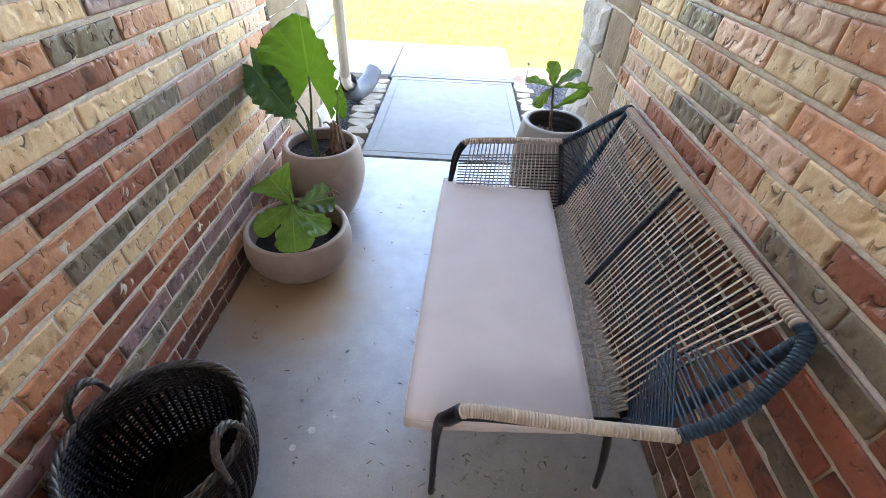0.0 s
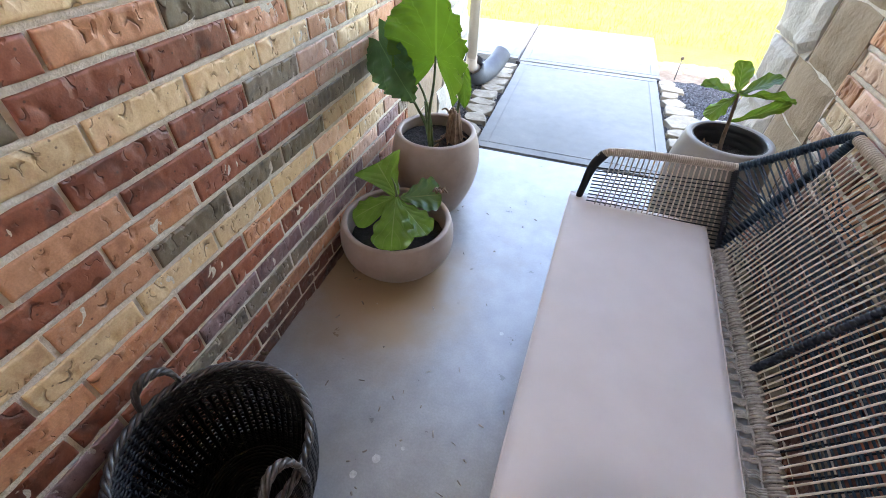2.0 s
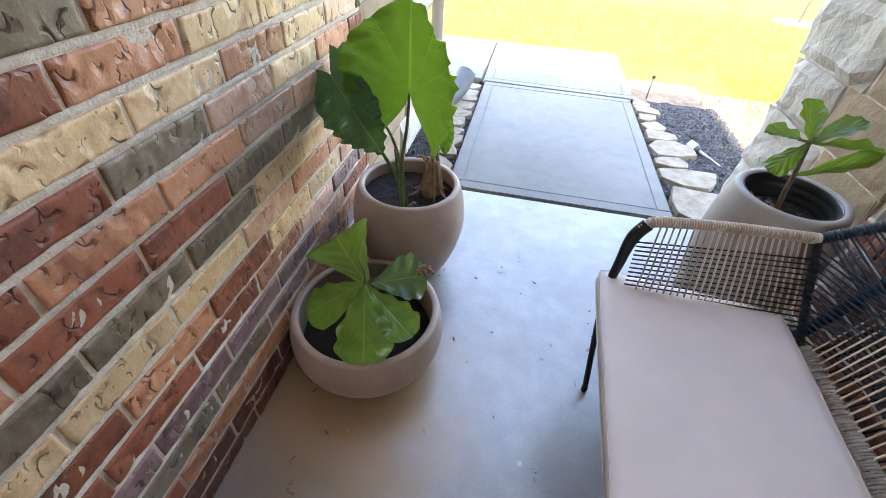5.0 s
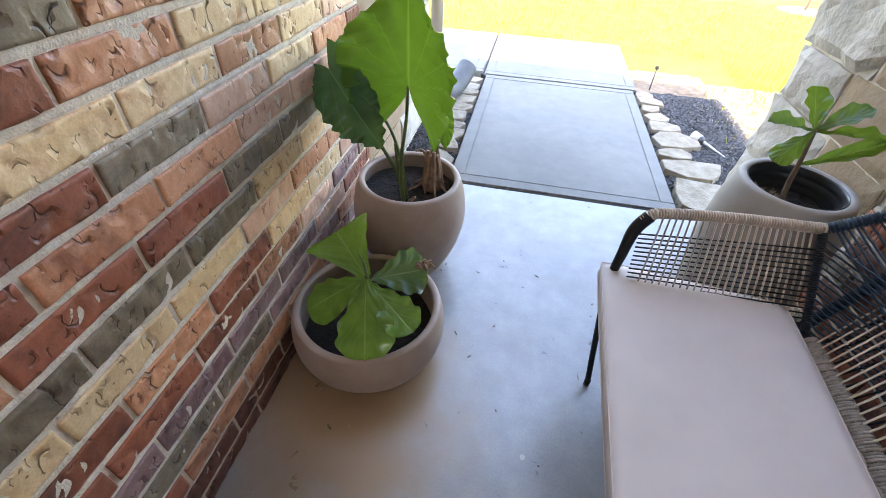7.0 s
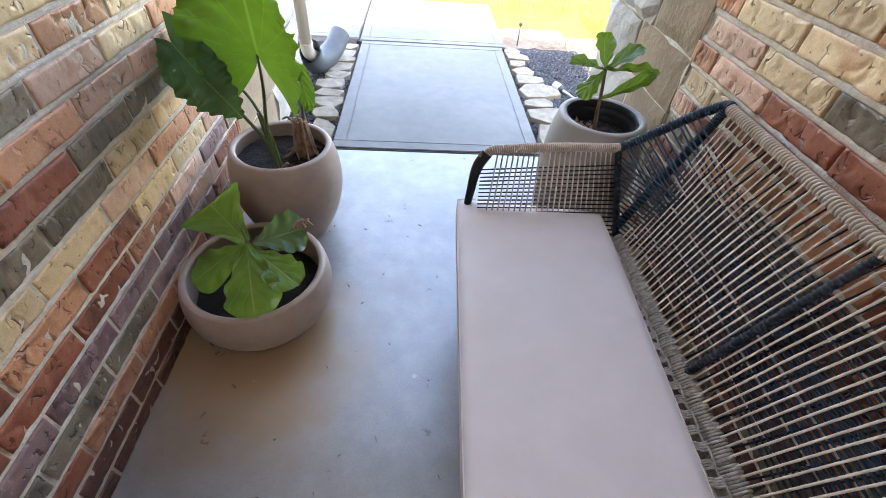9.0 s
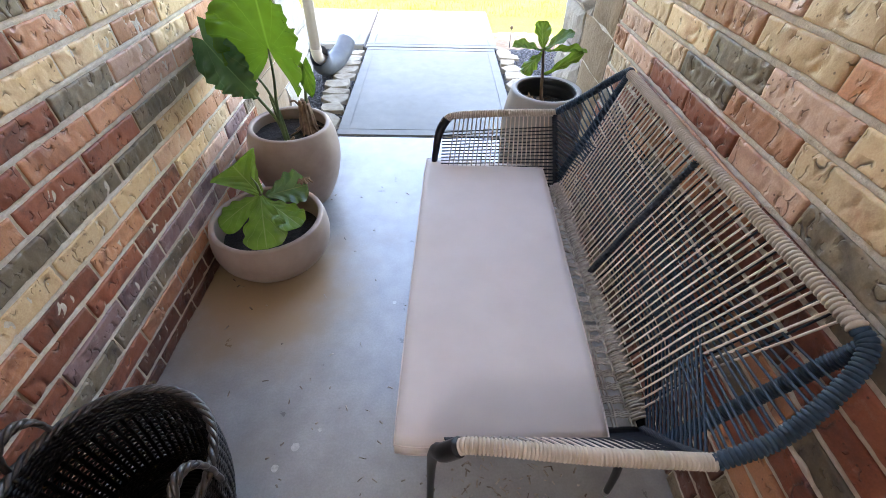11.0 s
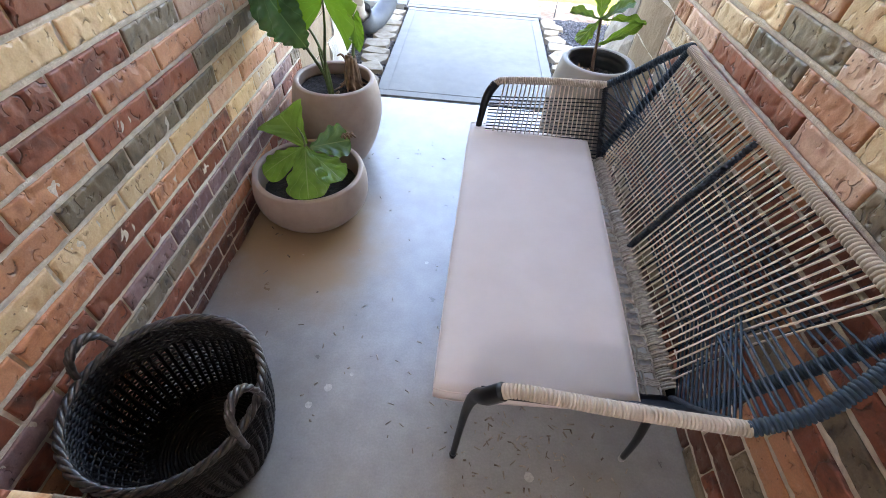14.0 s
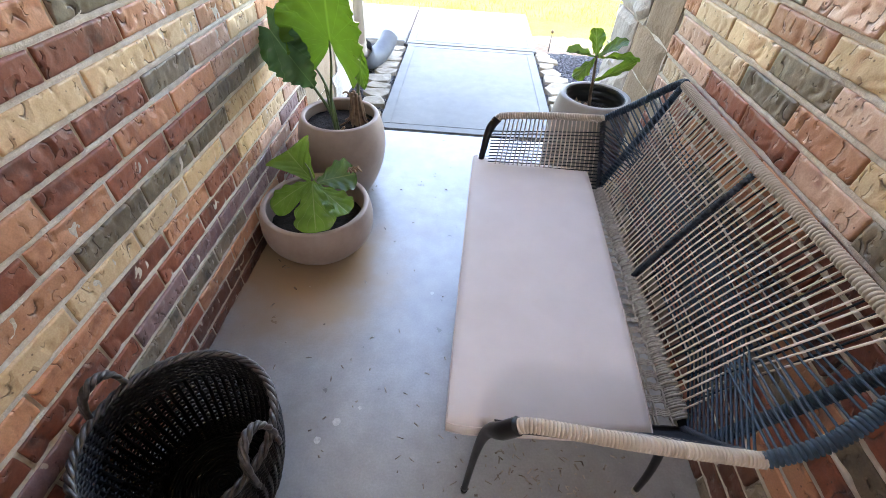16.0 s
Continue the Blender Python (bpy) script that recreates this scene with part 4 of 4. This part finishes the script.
# ---- downspout and its extension ----
spout = thing("downspout", -0.86, 4.08, 0.2, "beige painted downspout at the corner of the stone", "downspout")
bm = bmesh.new()
box(bm, -0.895, 4.06, 0.22, -0.825, 4.12, CEIL, 0.008)
part("pipe", bm, SPOUT, spout)
bm = bmesh.new()
sweep(bm, smooth_line([(-0.86, 4.09, 0.24), (-0.86, 4.12, 0.16), (-0.84, 4.22, 0.10)], 8), 0.042, 12)
part("elbow", bm, SPOUT, spout)
ext = thing("drain_extension", -0.80, 4.35, 0, "grey vinyl drain pipe lying on the mulch", "drain pipe")
bm = bmesh.new()
line = smooth_line([(-0.87, 4.14, 0.16), (-0.85, 4.22, 0.07), (-0.80, 4.34, 0.045), (-0.745, 4.47, 0.085), (-0.71, 4.57, 0.15)], 10)
sweep(bm, line, lambda s: 0.088 - 0.016 * s, 18, caps=False)
sweep(bm, line, lambda s: 0.083 - 0.016 * s, 18, caps=False)
part("tube", bm, VINYL, ext)
part("collar", sweep(bmesh.new(), line[:3], 0.094, 18, caps=False), VINYL, ext)

# ---- solar light, stake, hook on the wall ----
lamp = thing("solar_light", 0.96, 4.07, -0.03, "white solar path light fallen over on the mulch", "garden light")
d = Vector((0.55, -0.75, -0.12)).normalized()
p0 = Vector((0.90, 4.16, 0.005))
part("head", sweep(bmesh.new(), [p0, p0 + d * 0.06], 0.028, 14), WHITE_PLASTIC, lamp)
part("collar", sweep(bmesh.new(), [p0 + d * 0.06, p0 + d * 0.09], lambda s: 0.028 - 0.014 * s, 14), VINYL, lamp)
part("stake", sweep(bmesh.new(), [p0 + d * 0.09, p0 + d * 0.26], lambda s: 0.010 - 0.006 * s, 8), WHITE_PLASTIC, lamp)
stk = thing("garden_stake", 0.78, 5.10, -0.05, "thin metal garden stake with a round tip", "stake")
part("rod", sweep(bmesh.new(), [(0.78, 5.10, -0.05), (0.783, 5.11, 0.12)], 0.005, 6), VINYL, stk)
part("tip", lathe(bmesh.new(), [(0, 0), (0.014, 0.004), (0.018, 0.016), (0.014, 0.03), (0, 0.034)], 10, 0.783, 5.11, 0.115), STEM_BROWN, stk)
tree = thing("young_tree", 3.7, 9.35, -0.06, "thin bare young tree trunk in a ring of soil", "tree")
part("trunk", sweep(bmesh.new(), smooth_line([(3.7, 9.35, -0.08), (3.71, 9.35, 0.3), (3.73, 9.36, 0.8)], 6), lambda s: 0.022 - 0.008 * s, 9), STEM_BROWN, tree)
bm = bmesh.new()
lathe(bm, [(0.0, 0.02), (0.2, 0.018), (0.34, 0.008), (0.42, -0.01)], 28, 3.7, 9.35, -0.058)
tagged(part("ground_ring", bm, DIRT), "ring of bare pale soil round a young tree", "ground", "", "structure")
hook = thing("wall_nub", LX, 1.39, 0.03, "small dark metal stub low on the brick wall", "stub")
part("stub", sweep(bmesh.new(), smooth_line([(LX - 0.004, 1.39, 0.045), (LX + 0.02, 1.39, 0.05), (LX + 0.032, 1.385, 0.07)], 4), 0.006, 7), STEM_BROWN, hook)

# ---- debris and paint specks on the floor ----
bm = bmesh.new()
for i in range(260):
    if i < 170:
        x, y = rnd.gauss(0.28, 0.17), rnd.gauss(1.06, 0.10)
    else:
        x, y = rnd.uniform(-0.82, 0.4), rnd.uniform(0.9, 2.6)
    if not (LX + 0.03 < x < RX - 0.03) or y < 0.8:
        continue
    a, l, w = rnd.uniform(0, 6.28), rnd.uniform(0.003, 0.012), rnd.uniform(0.001, 0.003)
    c, s = math.cos(a), math.sin(a)
    v = [bm.verts.new((x + c * l * p - s * w * q, y + s * l * p + c * w * q, h)) for p, q, h in ((-1, -1, 0.0005), (1, -1, 0.002), (1, 1, 0.0005), (-1, 1, 0.001), (0, 0, 0.005))]
    for k in range(4):
        bm.faces.new((v[k], v[(k + 1) % 4], v[4]))
tagged(part("floor_debris", bm, CRUMB, None, "", False), "dry leaf crumbs and chips scattered on concrete", "debris", "", "stuff")
for x, y, r in ((-0.365, 1.207, 0.013), (-0.41, 1.145, 0.011), (-0.105, 1.782, 0.008), (-0.30, 1.26, 0.006), (0.27, 1.0, 0.014)):
    bm = bmesh.new()
    n = 14
    bm.faces.new([bm.verts.new((x + r * (1 + 0.3 * noise.noise((k * 0.9, x * 9, y))) * math.cos(2 * math.pi * k / n), y + r * (1 + 0.3 * noise.noise((k * 0.9, 5, y))) * math.sin(2 * math.pi * k / n), 0.001)) for k in range(n)])
    tagged(part("paint_speck", bm, SPLASH, None, "", False), "dried pale paint speck on the concrete", "stain", "paint specks", "structure")

# ---- brick pieces ----


def worn(i, n, edge):
    """Even steps over -0.5..0.5, with a narrow first and last one for the worn arris."""
    return -0.5 if i == 0 else 0.5 if i == n else -0.5 + edge + (1 - 2 * edge) * (i - 1) / (n - 2)


def brick_mesh(seed, length, height, depth=0.055, nx=44, nz=13):
    """A moulded brick: its face bowed and creased, its arrises worn; x out of the wall, y along it."""
    r = random.Random(seed)
    ox = r.uniform(0, 90)
    creases = [(r.uniform(-0.11, 0.11), r.uniform(-0.02, 0.02), r.uniform(0.012, 0.03), r.uniform(-0.9, 0.9), r.uniform(0.004, 0.0075)) for _ in range(r.randint(3, 6))]
    slope = r.uniform(-0.003, 0.003)
    me = bpy.data.meshes.new("brick")
    vs, fs = [], []
    for i in range(nx + 1):
        for j in range(nz + 1):
            u, w = worn(i, nx, 0.0022 / length), worn(j, nz, 0.0022 / height)
            y, z = u * length, w * height
            e = min(0.5 - abs(u), 0.5 - abs(w))
            x = 0.0 if e > 1e-6 else -0.0028
            x += slope * w + 0.0020 * noise.noise((y * 22 + ox, z * 26, ox)) + 0.0014 * noise.noise((y * 70, z * 70 + ox, 2))
            for cy, cz, rad, ang, deep in creases:
                dy, dz = y - cy, z - cz
                dd = math.hypot(dy, dz)
                arc = max(0.0, math.cos(math.atan2(dz, dy) - ang)) ** 0.6
                x -= 0.7 * deep * (math.exp(-(dd - rad) / 0.008) if dd > rad else math.exp((dd - rad) / 0.005)) * arc
            if e <= 1e-6:
                y += 0.0014 * noise.noise((y * 30, z * 30, ox))
                z += 0.0012 * noise.noise((y * 30 + 7, z * 30, ox))
            vs.append((x, y, z))
    k = nz + 1
    for i in range(nx):
        for j in range(nz):
            fs.append((i * k + j, (i + 1) * k + j, (i + 1) * k + j + 1, i * k + j + 1))
    ring = [i * k for i in range(nx + 1)] + [nx * k + j for j in range(1, nz + 1)] + [i * k + nz for i in range(nx - 1, -1, -1)] + [j for j in range(nz - 1, 0, -1)]
    b0 = len(vs)
    for q in ring:
        vs.append((-depth, vs[q][1], vs[q][2]))
    m = len(ring)
    for a in range(m):
        fs.append((ring[a], b0 + a, b0 + (a + 1) % m, ring[(a + 1) % m]))
    me.from_pydata(vs, [], fs)
    me.update()
    for p in me.polygons:
        p.use_smooth = True
    return me


COURSE, MODULE, JOINT, HEAD = 0.0763, 0.2545, 0.0150, 0.0095
FULL = {}
for key in BRICK:
    for s in range(7):
        me = brick_mesh(s * 13 + ord(key), MODULE - HEAD, COURSE - JOINT)
        me.materials.append(BRICK[key])
        FULL[key, s] = me


def bed_joints(wall, x, turn, z0, y_end, seed):
    """Horizontal mortar beds struck almost flush, uneven along their length; the upright joints stay hollow."""
    bm = bmesh.new()
    out = 1 if turn == 0 else -1
    n = 130
    for k in range(-1, 20):
        zc = z0 + COURSE * (k + 1)
        rows = []
        for i in range(n + 1):
            y = 0.2 + (y_end - 0.204) * i / n
            d = -0.0032 + 0.0016 * noise.noise((y * 17, k * 3.7, seed)) + 0.0010 * noise.noise((y * 60, k * 5.1, seed))
            h = JOINT / 2 + 0.0012 + 0.0016 * noise.noise((y * 24, k * 7.7, seed + 4))
            rows.append([bm.verts.new((x + out * dx, y, zc + dz)) for dx, dz in ((-0.02, -h), (d - 0.003, -h), (d, -h * 0.4), (d, h * 0.4), (d - 0.003, h), (-0.02, h))])
        for A, B in zip(rows, rows[1:]):
            for q in range(5):
                f = (A[q], B[q], B[q + 1], A[q + 1])
                bm.faces.new(f if out > 0 else f[::-1])
    part("bed_joints", bm, MORTAR, wall)["kind"] = "stuff"


def lay_bricks(wall, x, turn, z0, even, odd, y_start, y_end, picked, top, seed, weights):
    """Courses of one wall. Bricks between y = 0.4 and its end, and below top, are pieces; the rest is joined."""
    r = random.Random(seed)
    rest = {key: ([], []) for key in BRICK}
    for k in range(-1, 36):
        zc = z0 + COURSE * (k + 0.5)
        if zc - COURSE / 2 > CEIL - 0.02:
            break
        h = 1.0
        if k == -1:
            lo = 0.004
            h = (z0 - JOINT / 2 - lo) / (COURSE - JOINT)
            zc = (z0 - JOINT / 2 + lo) / 2
            if h < 0.15:
                continue
        first = even if k % 2 == 0 else odd
        n0 = math.floor((-1.4 - first) / MODULE)
        for n in range(n0, 40):
            y0, y1 = first + n * MODULE, first + (n + 1) * MODULE
            if y0 > y_end - 0.03:
                break
            y1c = min(y1, y_end + HEAD / 2)
            # low east courses: dark bricks, partly to paint in the shade under the bench
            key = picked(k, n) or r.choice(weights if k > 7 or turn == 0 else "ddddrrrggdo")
            if y0 < y_start and zc > 0.47:
                if y1 < y_start + 0.05:
                    continue
                y0 = y_start
            s = r.randrange(7)
            sy = (y1c - y0 - HEAD) / (MODULE - HEAD)
            yc = (y0 + y1c) / 2
            out = r.uniform(-0.0015, 0.003)
            m = Matrix.Translation((x + (out if turn == 0 else -out), yc, zc)) @ Matrix.Rotation(turn, 4, "Z") @ Matrix.Rotation(r.uniform(-0.006, 0.006), 4, "X") @ Matrix.Diagonal((1, sy, h, 1))
            if y1 > 0.45 and zc < top:
                ob = new("brick", FULL[key, s])
                ob.matrix_basis = m
                ob.parent = wall
            else:
                vs, fs = rest[key]
                b0 = len(vs)
                vs.extend(m @ Vector(q) for q in ((0, -0.12, -0.0315), (0, 0.12, -0.0315), (0, 0.12, 0.0315), (0, -0.12, 0.0315), (-0.03, -0.121, -0.0325), (-0.03, 0.121, -0.0325), (-0.03, 0.121, 0.0325), (-0.03, -0.121, 0.0325)))
                for q in ((0, 1, 2, 3), (0, 4, 5, 1), (1, 5, 6, 2), (2, 6, 7, 3), (3, 7, 4, 0)):
                    fs.append([b0 + i for i in q])
    for key, (vs, fs) in rest.items():
        if vs:
            me = bpy.data.meshes.new("upper_bricks")
            me.from_pydata([tuple(q) for q in vs], [], fs)
            me.materials.append(BRICK[key])
            ob = new("upper_bricks", me)
            ob.parent = wall
            ob["kind"] = "stuff"


# colours of the bricks, course by course, d with shade put into its colour; n counts from the joint named below
WEST = {13: "rrogoyyp", 12: "ygrroyyp", 11: "oyyyyoyp", 10: "yrrrgpyo", 9: "rorooppr", 8: "grorrgg ", 7: "yogggyyo", 6: "ryyyypoo",
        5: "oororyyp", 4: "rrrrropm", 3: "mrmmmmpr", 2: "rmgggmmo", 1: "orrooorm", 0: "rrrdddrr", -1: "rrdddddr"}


def west_pick(k, n):
    row = WEST.get(k, "")
    i = n + 3
    return row[i].strip() if 0 <= i < len(row) else ""


EAST = {15: "oyopoyoyp", 14: "oooypgyop", 13: "oyoyoyyop", 12: "orypgyyop", 11: "oryogypyp", 10: "rggprrpop", 9: "rgrooryop", 8: "drrroorpo"}


def east_pick(k, n):
    row = EAST.get(k, "")
    i = n + 3
    return row[i].strip() if 0 <= i < len(row) else ""


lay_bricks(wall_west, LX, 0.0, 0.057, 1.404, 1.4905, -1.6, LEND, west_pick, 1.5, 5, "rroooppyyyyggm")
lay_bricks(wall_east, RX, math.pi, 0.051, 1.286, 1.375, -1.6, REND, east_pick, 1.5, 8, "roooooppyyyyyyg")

bed_joints(wall_west, LX, 0.0, 0.057, LEND, 2.0)
bed_joints(wall_east, RX, math.pi, 0.051, REND, 6.0)

# brick knee wall beside the entrance, capped with bricks on edge
bm = box(bmesh.new(), LX + 0.004, -0.2, -0.02, -0.41, 0.62, 0.47)
knee = structure("wall_knee", bm, MORTAR, "low brick wall with a cap of bricks on edge")
cap_r = random.Random(3)
xs = -0.405
keys = "opgyryor"
for i in range(8):
    w = 0.062
    x1 = xs - i * 0.0685
    if x1 - w < LX:
        break
    yf = 0.746 if x1 > -0.70 else 0.692
    me = FULL[keys[i], i % 7]
    ob = new("brick", me)
    ob.matrix_basis = Matrix.Translation((x1 - w / 2, yf - 0.122, 0.54)) @ Matrix.Rotation(-math.pi / 2, 4, "Y") @ Matrix.Diagonal((1, 1, w / (COURSE - JOINT), 1))
    ob.parent = knee
for k in range(6):
    for n in range(2):
        key = cap_r.choice("rooyg")
        ob = new("brick", FULL[key, cap_r.randrange(7)])
        ob.matrix_basis = Matrix.Translation((-0.41 - 0.125 - n * 0.235, 0.632, 0.045 + 0.0765 * k)) @ Matrix.Rotation(math.pi / 2, 4, "Z") @ Matrix.Diagonal((1, 0.94, 1, 1))
        ob.parent = knee

# ---- stone blocks of the piers ----


def stone_block(wall, mat, x, y0, y1, z0, z1, out, turn, seed, rough):
    """A split-faced block on a wall face at x; out: how far it stands proud; turn: 1 faces +x, -1 faces -x."""
    nx, nz = 7, 6
    bm = bmesh.new()
    g = []
    for i in range(nx + 1):
        row = []
        for j in range(nz + 1):
            u, w = i / nx, j / nz
            e = min(u, 1 - u, w, 1 - w)
            yy = y0 + (y1 - y0) * u
            zz = z0 + (z1 - z0) * w
            d = out * min(1, e * 7 + 0.35) + rough * noise.noise((yy * 11, zz * 11, seed)) + 0.4 * rough * noise.noise((yy * 34, zz * 34, seed))
            if e < 1e-6:
                yy += 0.012 * noise.noise((zz * 9, seed, 1))
                zz += 0.010 * noise.noise((yy * 9, seed, 2))
            row.append(bm.verts.new((x + turn * d, yy, zz)))
        g.append(row)
    for i in range(nx):
        for j in range(nz):
            q = (g[i][j], g[i + 1][j], g[i + 1][j + 1], g[i][j + 1])
            bm.faces.new(q if turn > 0 else q[::-1])
    ring = [g[i][0] for i in range(nx + 1)] + [g[nx][j] for j in range(1, nz + 1)] + [g[i][nz] for i in range(nx - 1, -1, -1)] + [g[0][j] for j in range(nz - 1, 0, -1)]
    back = [bm.verts.new((x - turn * 0.03, v.co.y, v.co.z)) for v in ring]
    for a in range(len(ring)):
        b = (a + 1) % len(ring)
        q = (ring[a], back[a], back[b], ring[b])
        bm.faces.new(q if turn > 0 else q[::-1])
    return part("stone", bm, mat, wall, "", False)


def stone_pier(wall, x, turn, y0, ymid, y1, seed):
    r = random.Random(seed)
    z, k = 0.0, 0
    while z < CEIL - 0.05:
        h = min(r.uniform(0.16, 0.27), CEIL - z - 0.005)
        m = ymid + (0.05 if k % 2 else -0.045) + r.uniform(-0.02, 0.02)
        stone_block(wall, STONE_TAN, x, y0 + 0.004, m - 0.006, z + 0.004, z + h - 0.004, 0.010, turn, seed + k * 3.1, 0.004)
        stone_block(wall, STONE_WHITE, x, m + 0.004, y1 + r.uniform(-0.03, 0.03), z + 0.004, z + h - 0.004, 0.028, turn, seed + k * 5.7, 0.020)
        z += h
        k += 1


stone_pier(wall_ne, RX + 0.004, -1, REND, 2.79, 3.17, 21)
stone_pier(wall_nw, LX - 0.028, 1, LEND, 3.42, 4.02, 33)

# ---- flat edging stones along the walkway ----


def edging(x0, y0, w, l, seed, inward):
    r = random.Random(seed)
    n = r.choice((6, 7, 7, 8))
    top, low = [], []
    bm = bmesh.new()
    ph = r.uniform(0, 1)
    for k in range(n):
        a = 2 * math.pi * (k + ph) / n
        c, s = math.cos(a), math.sin(a)
        q = max(abs(c), abs(s))
        px, py = x0 + c / q * w / 2 * r.uniform(0.74, 1.06), y0 + s / q * l / 2 * r.uniform(0.74, 1.06)
        if inward > 0:
            px = max(px, WX1 + 0.012)
        else:
            px = min(px, WX0 - 0.012)
        h = -0.004 + r.uniform(-0.006, 0.006)
        top.append(bm.verts.new((px, py, h)))
        low.append(bm.verts.new((px + (px - x0) * 0.06, py + (py - y0) * 0.06, -0.07)))
    bm.faces.new(top)
    for k in range(n):
        bm.faces.new((low[k], low[(k + 1) % n], top[(k + 1) % n], top[k]))
    bmesh.ops.bevel(bm, geom=[e for e in bm.edges if all(v in top for v in e.verts)], offset=0.003, segments=1, affect="EDGES")
    tagged(part("edging_stone", bm, FLAG, None, "", False), "flat pale buff edging stone along the walkway", "stone", "edging stones")


er = random.Random(12)
y = 3.20
for i, (l, w) in enumerate(((0.36, 0.27), (0.24, 0.30), (0.14, 0.17), (0.24, 0.25), (0.16, 0.20), (0.16, 0.15), (0.14, 0.12), (0.16, 0.16), (0.12, 0.12))):
    edging(WX1 + 0.012 + w * 0.6, y + l / 2, w * 1.25, l + 0.01, 50 + i, 1)
    y += l
y = 3.22
for i, (l, w) in enumerate(((0.30, 0.13), (0.16, 0.15), (0.16, 0.16), (0.11, 0.17), (0.17, 0.19), (0.12, 0.15), (0.18, 0.2), (0.13, 0.16), (0.14, 0.14), (0.13, 0.12))):
    edging(WX0 - 0.012 - w * 0.6, y + l / 2, w * 1.2, l + 0.005, 80 + i, -1)
    y += l
